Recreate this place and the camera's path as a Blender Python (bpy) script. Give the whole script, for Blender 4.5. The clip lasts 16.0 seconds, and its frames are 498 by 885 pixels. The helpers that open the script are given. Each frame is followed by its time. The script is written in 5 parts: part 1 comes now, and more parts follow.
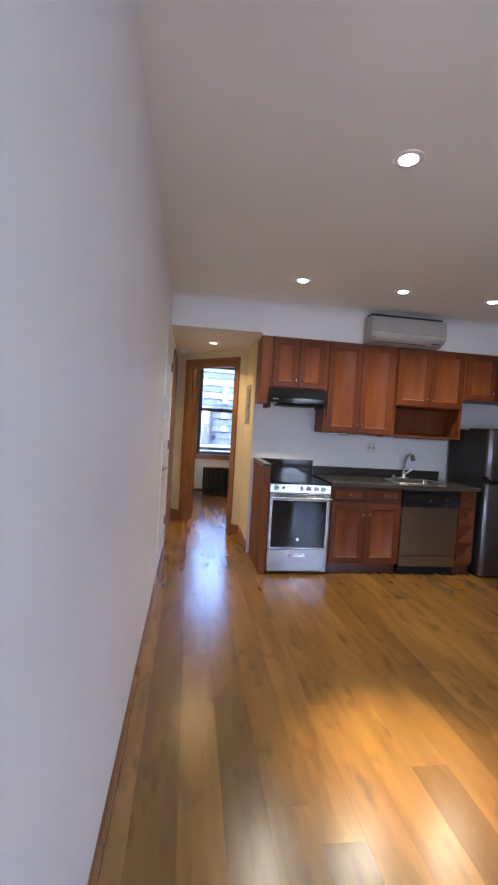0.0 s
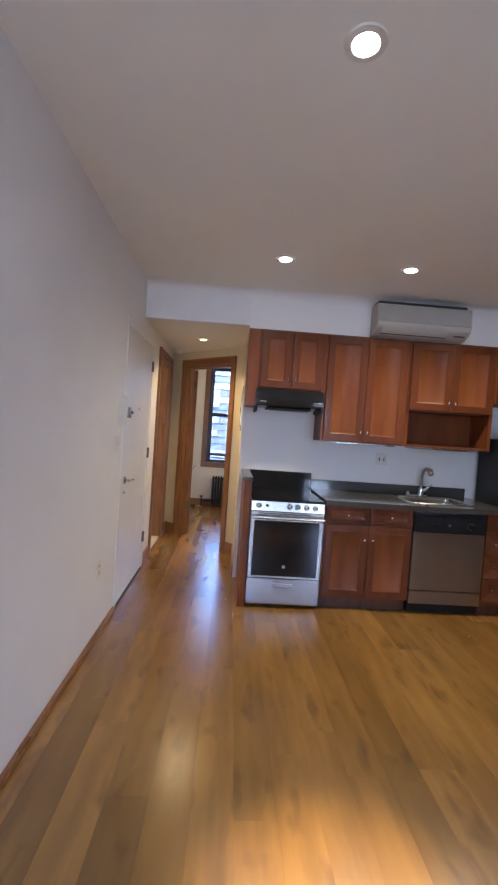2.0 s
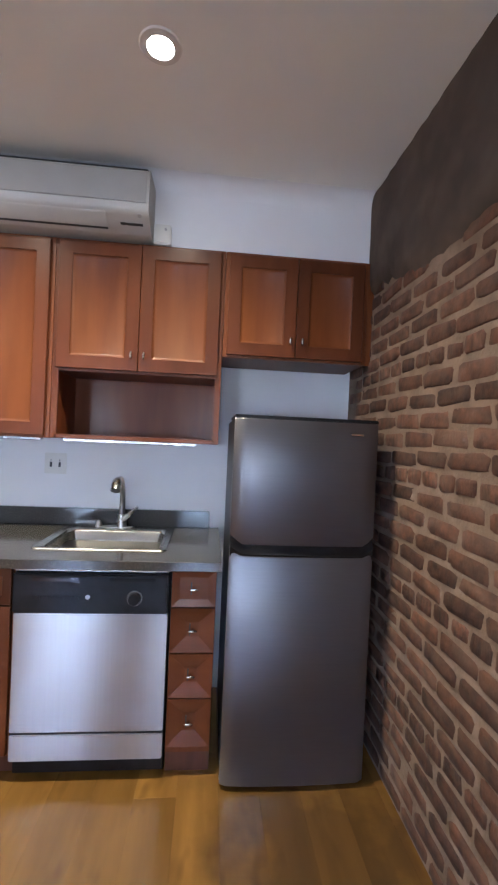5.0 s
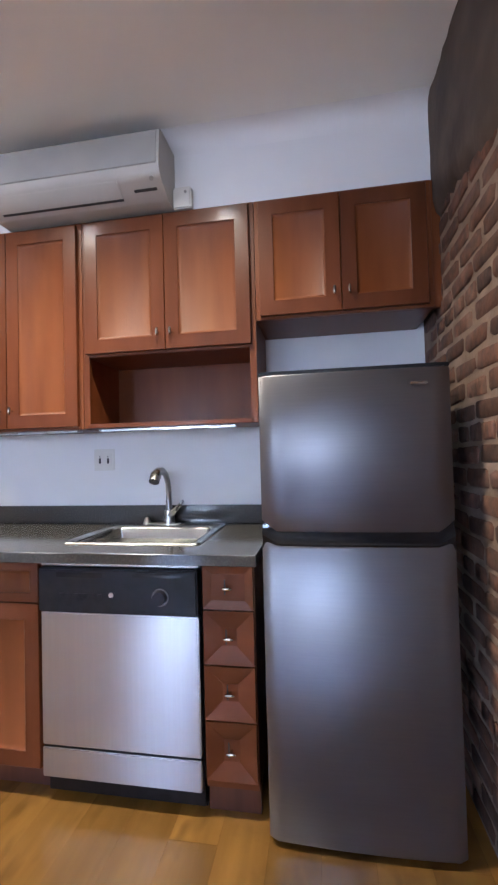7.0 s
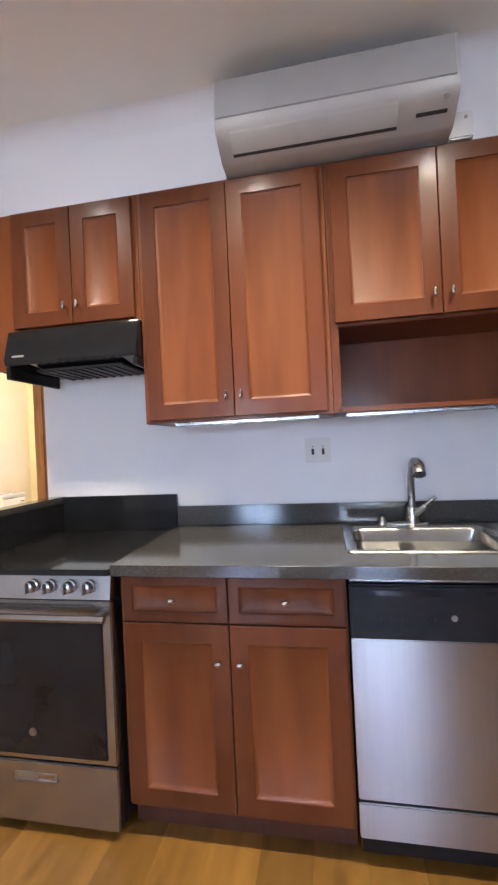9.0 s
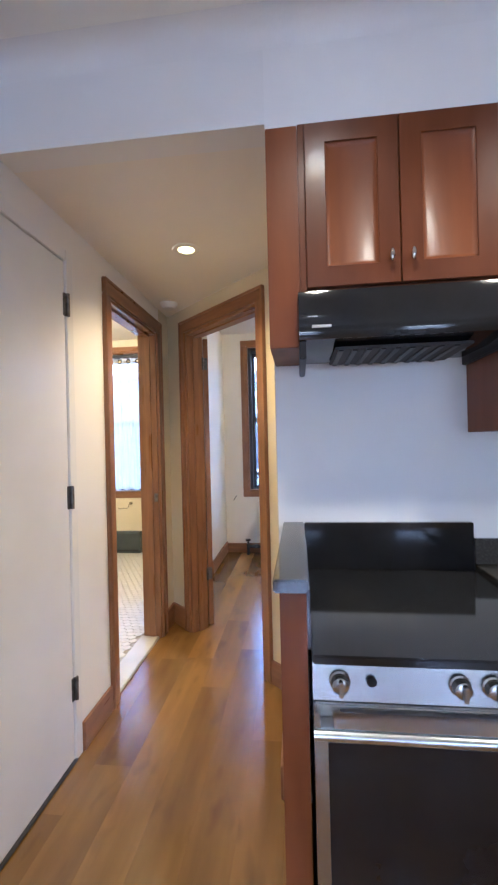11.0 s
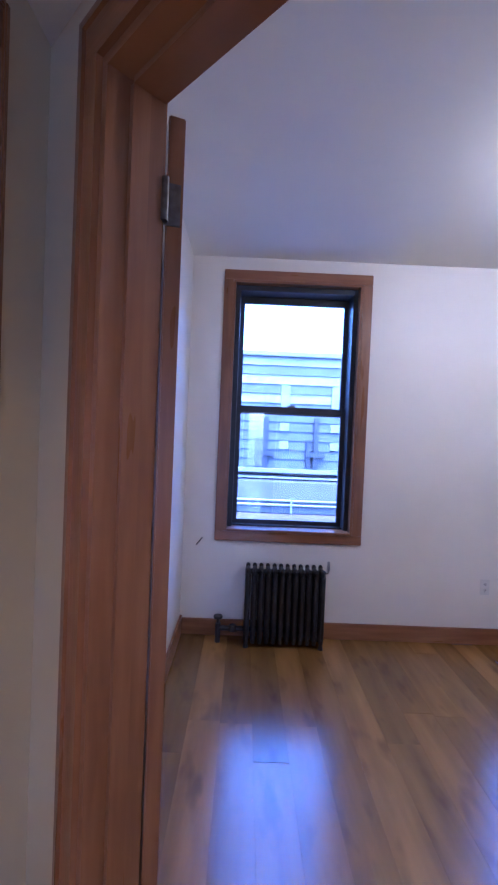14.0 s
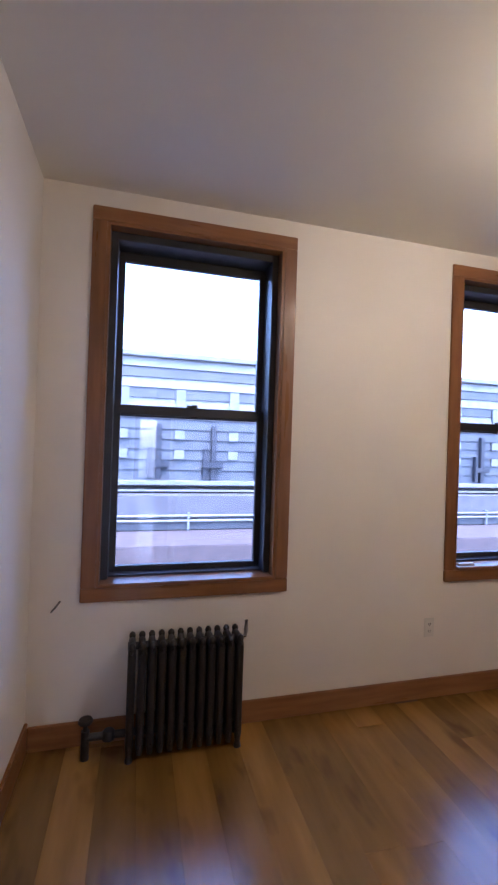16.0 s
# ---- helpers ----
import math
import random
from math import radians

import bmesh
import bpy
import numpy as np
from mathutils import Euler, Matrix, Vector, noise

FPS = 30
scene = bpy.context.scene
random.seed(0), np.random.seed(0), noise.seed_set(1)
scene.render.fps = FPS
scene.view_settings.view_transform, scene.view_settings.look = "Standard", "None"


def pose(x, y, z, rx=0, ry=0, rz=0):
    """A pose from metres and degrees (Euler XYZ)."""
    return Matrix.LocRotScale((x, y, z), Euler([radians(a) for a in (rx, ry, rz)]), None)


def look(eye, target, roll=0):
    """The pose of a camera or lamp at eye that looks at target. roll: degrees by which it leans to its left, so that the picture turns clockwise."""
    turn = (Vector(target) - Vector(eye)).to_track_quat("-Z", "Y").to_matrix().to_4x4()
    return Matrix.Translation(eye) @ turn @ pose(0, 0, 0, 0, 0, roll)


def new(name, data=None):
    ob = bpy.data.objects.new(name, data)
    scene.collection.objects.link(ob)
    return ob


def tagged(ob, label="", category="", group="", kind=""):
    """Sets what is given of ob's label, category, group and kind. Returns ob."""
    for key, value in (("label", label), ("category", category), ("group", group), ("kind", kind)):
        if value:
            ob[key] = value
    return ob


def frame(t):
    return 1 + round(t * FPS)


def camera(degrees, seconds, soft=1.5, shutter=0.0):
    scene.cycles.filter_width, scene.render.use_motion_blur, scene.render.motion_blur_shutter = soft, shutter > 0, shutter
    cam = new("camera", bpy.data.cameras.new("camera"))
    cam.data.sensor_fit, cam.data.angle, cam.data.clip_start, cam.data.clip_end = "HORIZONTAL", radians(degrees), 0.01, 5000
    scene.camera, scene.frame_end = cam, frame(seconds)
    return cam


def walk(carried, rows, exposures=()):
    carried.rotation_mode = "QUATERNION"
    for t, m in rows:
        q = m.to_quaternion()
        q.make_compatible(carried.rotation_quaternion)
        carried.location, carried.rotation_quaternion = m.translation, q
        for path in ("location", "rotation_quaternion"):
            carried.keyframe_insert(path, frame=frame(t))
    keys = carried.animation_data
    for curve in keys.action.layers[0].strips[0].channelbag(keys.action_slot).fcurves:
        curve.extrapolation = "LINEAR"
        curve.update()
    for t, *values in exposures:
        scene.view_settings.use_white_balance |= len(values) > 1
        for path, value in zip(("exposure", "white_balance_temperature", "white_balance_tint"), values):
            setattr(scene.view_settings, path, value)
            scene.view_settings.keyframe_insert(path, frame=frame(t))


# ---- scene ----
cam = camera(60.8, 16.0, 2.3)
PATH = [
    (0, (-0.791, -3.939, 1.431), (-0.51, -1.961, 1.344), 3.4),
    (0.5, (-0.728, -3.942, 1.457), (-0.746, -1.944, 1.361), 3.4),
    (1, (-0.604, -3.933, 1.449), (-0.568, -1.935, 1.373), 3.6),
    (1.5, (-0.464, -3.675, 1.445), (-0.42, -1.677, 1.38), 3.9),
    (2, (-0.206, -3.411, 1.458), (-0.118, -1.414, 1.391), 3.9),
    (2.5, (0.168, -3.146, 1.458), (0.247, -1.149, 1.403), 4.4),
    (3, (0.552, -2.83, 1.436), (0.791, -0.845, 1.396), 4.8),
    (3.5, (1.029, -2.589, 1.397), (1.407, -0.625, 1.395), 4.6),
    (4, (1.448, -2.297, 1.422), (1.834, -0.335, 1.398), 4.4),
    (4.2, (1.598, -2.175, 1.436), (1.998, -0.216, 1.4), 4.0),
    (6.3, (2.508, -1.389, 1.352), (2.191, 0.585, 1.405), -1.2),
    (6.5, (2.499, -1.4, 1.301), (2.174, 0.573, 1.359), -1.5),
    (7, (2.412, -1.417, 1.257), (2.079, 0.554, 1.312), -1.5),
    (7.5, (2.176, -1.434, 1.295), (1.847, 0.539, 1.322), -1.1),
    (8, (1.919, -1.362, 1.299), (1.563, 0.606, 1.316), -1.7),
    (8.5, (1.644, -1.264, 1.295), (1.259, 0.699, 1.304), -2.4),
    (9, (1.321, -1.282, 1.289), (0.96, 0.685, 1.297), -2.7),
    (9.5, (0.967, -1.265, 1.295), (0.641, 0.709, 1.308), -2.7),
    (10, (0.607, -1.152, 1.315), (0.268, 0.819, 1.328), -2.7),
    (10.2, (0.483, -1.127, 1.331), (0.141, 0.844, 1.344), -3.0),
    (12.3, (-0.507, -0.157, 1.38), (-0.479, 1.843, 1.382), 2.1),
    (12.5, (-0.511, 0.028, 1.375), (-0.467, 2.027, 1.378), 2.0),
    (13, (-0.549, 0.494, 1.401), (-0.502, 2.494, 1.398), 4.7),
    (13.5, (-0.572, 0.92, 1.435), (-0.509, 2.919, 1.419), 3.9),
    (14, (-0.528, 1.265, 1.492), (-0.508, 3.264, 1.446), 2.4),
    (14.5, (-0.503, 1.609, 1.472), (-0.445, 3.608, 1.448), 2.4),
    (15, (-0.475, 1.852, 1.481), (-0.349, 3.848, 1.472), 1.7),
    (15.5, (-0.434, 2.031, 1.51), (-0.219, 4.019, 1.503), 1.7),
    (16, (-0.471, 2.129, 1.503), (0.035, 4.064, 1.514), 1.9),
]
EXPOSURE = [(0.0, 4.35, 5350, 16), (0.6, 3.95, 5650, 17), (1.5, 4.05, 5800, 19), (2.4, 4.55, 4850, 14), (3.0, 4.68, 5150, 16), (4.0, 4.78, 5250, 12), (6.5, 5.05, 5050, 16), (9.0, 5.03, 5300, 16), (10.2, 4.82, 4950, 15),
            (12.5, 4.66, 4500, 13), (13.0, 4.3, 4200, 16), (13.5, 4.1, 3950, 24), (14.0, 4.14, 3930, 34), (14.5, 4.25, 4350, 36), (15.0, 4.33, 4650, 34), (16.0, 3.8, 5050, 28)]
walk(cam, [(t, look(eye, target, roll)) for t, eye, target, roll in PATH], EXPOSURE)

# light levels and the open door's turn
SKY, SUN = 0.15, 0.3
LAMP, HALL_LAMP, BED_LAMP, BATH_LAMP = 11.0, 2.6, 1.5, 3.2
REAR_DAY = 0.9
LEAF_TURN = radians(110)

# ---- world, sun, exposure ----
world = bpy.data.worlds.new("sky")
scene.world = world
world.use_nodes = True
wn = world.node_tree
sky = wn.nodes.new("ShaderNodeTexSky")
sky.sky_type = "NISHITA"
sky.sun_disc = False
sky.sun_elevation, sky.sun_rotation = radians(65), radians(180)
sky.dust_density, sky.air_density = 2.5, 1.0
wn.links.new(sky.outputs["Color"], wn.nodes["Background"].inputs["Color"])
wn.nodes["Background"].inputs["Strength"].default_value = SKY
sun_data = bpy.data.lights.new("sun", "SUN")
sun_data.energy, sun_data.angle, sun_data.color = SUN, radians(14), (1.0, 0.96, 0.9)
sun = new("sun", sun_data)
sun.matrix_world = look((1, -4.2, 11), (1, 0, 2))


# ---- materials ----
def material(name, colour, rough=0.5, metal=0.0, second=None, scale=8.0, stretch=(1, 1, 1), detail=4.0, low=0.35, high=0.65,
             bump=0.0, bump_scale=60.0, bump_stretch=(1, 1, 1), vary=0.0, coat=0.0, spec=0.5, rough_var=0.0, third=None, third_scale=1.2, third_amount=0.5, third_stretch=None, third_from=0.45, third_to=0.7, ior=1.5, aniso=0.0):
    """A procedural surface: two tones through stretched noise, large blotches of a third tone, change from piece to piece, fine relief."""
    m = bpy.data.materials.new(name)
    m.use_nodes = True
    t = m.node_tree
    b = t.nodes["Principled BSDF"]
    coords = t.nodes.new("ShaderNodeTexCoord")
    info = t.nodes.new("ShaderNodeObjectInfo")
    shift = t.nodes.new("ShaderNodeVectorMath")
    shift.operation = "MULTIPLY_ADD"
    shift.inputs[0].default_value = (37.0, 53.0, 71.0)
    t.links.new(info.outputs["Random"], shift.inputs[1])
    t.links.new(coords.outputs["Object"], shift.inputs[2])

    def noise_at(sc, st, det):
        mp = t.nodes.new("ShaderNodeMapping")
        mp.inputs["Scale"].default_value = st
        nz = t.nodes.new("ShaderNodeTexNoise")
        nz.inputs["Scale"].default_value, nz.inputs["Detail"].default_value = sc, det
        t.links.new(shift.outputs[0], mp.inputs["Vector"])
        t.links.new(mp.outputs[0], nz.inputs["Vector"])
        return nz.outputs["Fac"]

    def ramp(fac, lo, hi):
        r = t.nodes.new("ShaderNodeMapRange")
        r.inputs["From Min"].default_value, r.inputs["From Max"].default_value = lo, hi
        t.links.new(fac, r.inputs["Value"])
        return r.outputs[0]

    def mixed(fac, a, bb):
        x = t.nodes.new("ShaderNodeMix")
        x.data_type = "RGBA"
        if isinstance(fac, float):
            x.inputs[0].default_value = fac
        else:
            t.links.new(fac, x.inputs[0])
        for sock, v in ((x.inputs[6], a), (x.inputs[7], bb)):
            if isinstance(v, tuple):
                sock.default_value = (*v, 1)
            else:
                t.links.new(v, sock)
        return x.outputs[2]

    out = colour
    if second:
        out = mixed(ramp(noise_at(scale, stretch, detail), low, high), colour, second)
    if third:
        amount = t.nodes.new("ShaderNodeMath")
        amount.operation = "MULTIPLY"
        amount.inputs[1].default_value = third_amount
        t.links.new(ramp(noise_at(third_scale, third_stretch or stretch, 2.0), third_from, third_to), amount.inputs[0])
        out = mixed(amount.outputs[0], out, third)
    if vary:
        hsv = t.nodes.new("ShaderNodeHueSaturation")
        v = t.nodes.new("ShaderNodeMapRange")
        v.inputs["To Min"].default_value, v.inputs["To Max"].default_value = 1 - vary, 1 + vary
        t.links.new(info.outputs["Random"], v.inputs["Value"])
        t.links.new(v.outputs[0], hsv.inputs["Value"])
        if isinstance(out, tuple):
            hsv.inputs["Color"].default_value = (*out, 1)
        else:
            t.links.new(out, hsv.inputs["Color"])
        out = hsv.outputs[0]
    if isinstance(out, tuple):
        b.inputs["Base Color"].default_value = (*out, 1)
    else:
        t.links.new(out, b.inputs["Base Color"])
    b.inputs["Roughness"].default_value, b.inputs["Metallic"].default_value = rough, metal
    b.inputs["Coat Weight"].default_value, b.inputs["Coat Roughness"].default_value = coat, max(0.12, 0.4 * rough)
    b.inputs["Specular IOR Level"].default_value, b.inputs["IOR"].default_value = spec, ior
    if aniso:
        b.inputs["Anisotropic"].default_value, b.inputs["Anisotropic Rotation"].default_value = aniso, 0.25
    if rough_var:
        r = t.nodes.new("ShaderNodeMapRange")
        r.inputs["To Min"].default_value, r.inputs["To Max"].default_value = max(0.02, rough - rough_var), rough + rough_var
        t.links.new(noise_at(scale * 0.7, stretch, 3.0), r.inputs["Value"])
        t.links.new(r.outputs[0], b.inputs["Roughness"])
    if bump:
        bp = t.nodes.new("ShaderNodeBump")
        bp.inputs["Strength"].default_value, bp.inputs["Distance"].default_value = bump, 0.004
        t.links.new(noise_at(bump_scale, bump_stretch, 5.0), bp.inputs["Height"])
        t.links.new(bp.outputs[0], b.inputs["Normal"])
    return m


def glowing(name, colour, strength):
    m = bpy.data.materials.new(name)
    m.use_nodes = True
    b = m.node_tree.nodes["Principled BSDF"]
    b.inputs["Base Color"].default_value = (0.9, 0.88, 0.84, 1)
    b.inputs["Emission Color"].default_value = (*colour, 1)
    b.inputs["Emission Strength"].default_value = strength
    return m


PAINT = material("white_wall_paint", (0.80, 0.79, 0.775), 0.55, second=(0.765, 0.755, 0.74), scale=1.6, bump=0.12, bump_scale=90, rough_var=0.06)
CREAM = material("cream_wall_paint", (0.69, 0.60, 0.40), 0.5, second=(0.655, 0.565, 0.37), scale=1.6, bump=0.12, bump_scale=90)
BEDROOM = material("warm_white_wall_paint", (0.81, 0.765, 0.69), 0.55, second=(0.775, 0.73, 0.655), scale=1.6, bump=0.12, bump_scale=90)
CEIL = material("ceiling_paint", (0.86, 0.85, 0.79), 0.65, second=(0.835, 0.825, 0.76), scale=1.1, bump=0.1, bump_scale=70)
GLOSS_WHITE = material("white_door_enamel", (0.76, 0.76, 0.76), 0.3, second=(0.71, 0.71, 0.71), scale=2.5, bump=0.05, bump_scale=40, rough_var=0.05)
OAK = material("oak_trim", (0.285, 0.13, 0.046), 0.3, second=(0.20, 0.086, 0.031), scale=3.0, stretch=(8, 8, 0.8), detail=4, bump=0.12, bump_scale=12, bump_stretch=(14, 14, 1), vary=0.1, coat=0.15, rough_var=0.08)
OAK_H = material("oak_trim_level", (0.285, 0.13, 0.046), 0.3, second=(0.20, 0.086, 0.031), scale=3.0, stretch=(0.8, 0.8, 8), detail=4, bump=0.12, bump_scale=12, bump_stretch=(1, 1, 14), vary=0.1, coat=0.15, rough_var=0.08)
CHERRY = material("cherry_wood", (0.18, 0.055, 0.0145), 0.4, second=(0.118, 0.034, 0.0095), scale=2.2, stretch=(5, 5, 0.7), detail=5, low=0.3, high=0.75, bump=0.05, bump_scale=10, bump_stretch=(12, 12, 1), vary=0.13, coat=0.1, spec=0.2, rough_var=0.07, third=(0.23, 0.08, 0.021), third_scale=1.6, third_amount=0.5)
CHERRY_H = material("cherry_wood_level", (0.15, 0.046, 0.0135), 0.4, second=(0.10, 0.029, 0.0088), scale=2.2, stretch=(0.7, 0.7, 5), detail=5, low=0.3, high=0.75, bump=0.05, bump_scale=10, bump_stretch=(1, 1, 12), vary=0.1, coat=0.1, spec=0.2, rough_var=0.07)
CHERRY_FRAME = material("cherry_wood_stile", (0.13, 0.039, 0.0120), 0.36, second=(0.086, 0.025, 0.0080), scale=2.2, stretch=(5, 5, 0.7), detail=5, low=0.3, high=0.75, bump=0.05, bump_scale=10, bump_stretch=(12, 12, 1), vary=0.13, coat=0.1, spec=0.2, rough_var=0.07)
# toe kick cherry, darkened to hold the shade under the base cabinets
CHERRY_DARK = material("cherry_toe_kick_shade", (0.10, 0.034, 0.018), 0.4, second=(0.07, 0.023, 0.012), scale=3, stretch=(9, 9, 1), bump=0.05)
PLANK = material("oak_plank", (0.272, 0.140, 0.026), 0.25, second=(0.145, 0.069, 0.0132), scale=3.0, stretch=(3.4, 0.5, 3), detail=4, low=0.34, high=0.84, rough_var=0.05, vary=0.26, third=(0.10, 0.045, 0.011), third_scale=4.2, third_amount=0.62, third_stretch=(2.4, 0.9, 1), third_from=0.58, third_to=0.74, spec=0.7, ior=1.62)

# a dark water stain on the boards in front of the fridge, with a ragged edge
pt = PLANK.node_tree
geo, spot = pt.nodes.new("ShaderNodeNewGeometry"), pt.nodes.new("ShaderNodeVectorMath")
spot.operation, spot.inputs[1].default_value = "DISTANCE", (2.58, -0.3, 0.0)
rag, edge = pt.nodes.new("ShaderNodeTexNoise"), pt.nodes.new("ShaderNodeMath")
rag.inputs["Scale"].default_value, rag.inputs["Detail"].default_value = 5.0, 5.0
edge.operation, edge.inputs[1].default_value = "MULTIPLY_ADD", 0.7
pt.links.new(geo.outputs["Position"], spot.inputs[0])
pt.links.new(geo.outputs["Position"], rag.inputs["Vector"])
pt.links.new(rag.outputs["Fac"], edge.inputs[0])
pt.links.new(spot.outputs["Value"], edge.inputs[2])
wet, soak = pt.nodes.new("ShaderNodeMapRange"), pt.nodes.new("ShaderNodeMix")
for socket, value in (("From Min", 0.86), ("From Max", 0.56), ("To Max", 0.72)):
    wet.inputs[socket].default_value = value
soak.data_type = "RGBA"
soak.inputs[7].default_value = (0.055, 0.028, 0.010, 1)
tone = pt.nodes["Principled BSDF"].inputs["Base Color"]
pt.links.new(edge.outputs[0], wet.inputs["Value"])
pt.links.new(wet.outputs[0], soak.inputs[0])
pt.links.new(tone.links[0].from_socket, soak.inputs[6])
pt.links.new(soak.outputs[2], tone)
SUBFLOOR = material("plank_joint", (0.13, 0.06, 0.016), 0.8, second=(0.09, 0.04, 0.012))
GRANITE = material("dark_granite", (0.048, 0.046, 0.042), 0.12, second=(0.085, 0.08, 0.07), scale=130, detail=3, low=0.45, high=0.75, third=(0.05, 0.05, 0.045), third_scale=14, rough_var=0.03, spec=0.6)
BLACK_GLOSS = material("black_glass", (0.012, 0.012, 0.013), 0.07, second=(0.016, 0.016, 0.017), scale=6, spec=0.35, rough_var=0.03)
BLACK_SATIN = material("black_plastic", (0.011, 0.011, 0.0125), 0.33, second=(0.016, 0.016, 0.0175), scale=20, bump=0.03, bump_scale=200, spec=0.18)
STEEL = material("brushed_steel", (0.41, 0.403, 0.392), 0.29, 1.0, second=(0.395, 0.388, 0.378), scale=4, stretch=(25, 25, 0.6), aniso=0.85)
STEEL_H = material("brushed_steel_level", (0.37, 0.364, 0.355), 0.27, 1.0, second=(0.355, 0.35, 0.34), scale=4, stretch=(0.6, 25, 25))
CHROME = material("polished_nickel", (0.66, 0.64, 0.60), 0.13, 1.0, second=(0.58, 0.56, 0.53), scale=12, rough_var=0.05)
FRIDGE = material("fridge_grey_steel", (0.145, 0.142, 0.153), 0.34, 0.85, second=(0.152, 0.149, 0.159), scale=5, stretch=(1, 40, 40), aniso=0.4)
PEWTER = material("brushed_pewter", (0.5, 0.495, 0.49), 0.28, 1.0, second=(0.42, 0.415, 0.41), scale=14, rough_var=0.08)
HINGE = material("dull_steel_hinge", (0.12, 0.112, 0.10), 0.42, 0.9, second=(0.2, 0.19, 0.18), scale=40, rough_var=0.1)
PANEL_GREY = material("grey_metal_panel", (0.40, 0.39, 0.35), 0.24, 0.8, second=(0.37, 0.36, 0.32), scale=3, rough_var=0.05)
PLASTIC = material("off_white_plastic", (0.72, 0.70, 0.64), 0.4, second=(0.68, 0.66, 0.6), scale=9, bump=0.03, bump_scale=120)
AC_CASE = material("aged_ac_plastic", (0.46, 0.445, 0.405), 0.45, second=(0.43, 0.415, 0.375), scale=5, bump=0.03, bump_scale=120)
PLASTIC_GREY = material("ac_grey_cover", (0.36, 0.35, 0.325), 0.5, second=(0.335, 0.325, 0.30), scale=6, bump=0.03, bump_scale=150)
DARK_SLOT = material("dark_slot", (0.03, 0.03, 0.03), 0.7, second=(0.04, 0.04, 0.04))
BRICK = material("old_brick", (0.125, 0.054, 0.03), 0.85, second=(0.06, 0.03, 0.019), scale=22, detail=6, bump=0.9, bump_scale=55, vary=0.4, third=(0.17, 0.108, 0.073), third_scale=7, third_amount=0.4)
MORTAR = material("lime_mortar", (0.27, 0.195, 0.138), 0.92, second=(0.16, 0.113, 0.08), scale=9, detail=6, bump=1.0, bump_scale=70, third=(0.22, 0.145, 0.10), third_scale=2.2, third_amount=0.7)
PARGE = material("brown_painted_parging", (0.085, 0.06, 0.042), 0.75, second=(0.06, 0.043, 0.031), scale=5, bump=0.8, bump_scale=22, third=(0.15, 0.105, 0.072), third_scale=6, third_amount=0.5)
SASH = material("black_window_sash", (0.025, 0.027, 0.032), 0.42, second=(0.035, 0.037, 0.043), scale=12, bump=0.04)
IRON = material("black_painted_iron", (0.016, 0.015, 0.017), 0.45, second=(0.024, 0.022, 0.023), scale=28, bump=0.25, bump_scale=90, rough_var=0.1)
TILE = material("white_hexagon_tile", (0.58, 0.545, 0.455), 0.3, second=(0.53, 0.495, 0.41), scale=15, vary=0.06, bump=0.05)
GROUT = material("grey_grout", (0.36, 0.32, 0.25), 0.85, second=(0.28, 0.25, 0.19), scale=20)
MARBLE = material("white_marble_threshold", (0.54, 0.52, 0.47), 0.25, second=(0.38, 0.365, 0.33), scale=5, detail=8, low=0.45, high=0.8, third=(0.6, 0.57, 0.5), third_scale=2)
PORCELAIN = material("white_porcelain", (0.80, 0.79, 0.76), 0.1, second=(0.77, 0.76, 0.73), scale=5)
HEATER = material("dark_slate_enamel", (0.07, 0.082, 0.078), 0.4, second=(0.055, 0.064, 0.06), scale=8, bump=0.06)
LAMP_GLOW = glowing("downlight_glow", (1.0, 0.93, 0.80), 4.0)
HALL_GLOW = glowing("hall_downlight_glow", (1.0, 0.74, 0.24), 0.4)
BATH_GLOW = glowing("bathroom_globe_glow", (1.0, 0.86, 0.62), 5.0)
CLAD = material("pale_lap_cladding", (0.052, 0.063, 0.076), 0.6, second=(0.034, 0.043, 0.055), scale=3, vary=0.12, bump=0.1)
CLAD_WHITE = material("white_street_trim", (0.17, 0.186, 0.195), 0.5, second=(0.12, 0.135, 0.145), scale=3)
STREET_GREY = material("grey_roofing", (0.085, 0.088, 0.1), 0.8, second=(0.065, 0.068, 0.078), scale=3, bump=0.3)
STREET_MAUVE = material("worn_terracotta_parapet", (0.08, 0.065, 0.068), 0.85, second=(0.06, 0.05, 0.053), scale=4, bump=0.3)
STREET_DARK = material("dark_bracket_paint", (0.022, 0.028, 0.04), 0.5, second=(0.012, 0.016, 0.024), scale=6)
ASPHALT = material("street_asphalt", (0.05, 0.05, 0.052), 0.9, second=(0.07, 0.07, 0.072), scale=3, bump=0.5)

GLASS = bpy.data.materials.new("window_glass")
GLASS.use_nodes = True
gb = GLASS.node_tree.nodes["Principled BSDF"]
gb.inputs["Base Color"].default_value = (0.95, 0.98, 1, 1)
gb.inputs["Transmission Weight"].default_value, gb.inputs["Roughness"].default_value, gb.inputs["IOR"].default_value = 1.0, 0.0, 1.45

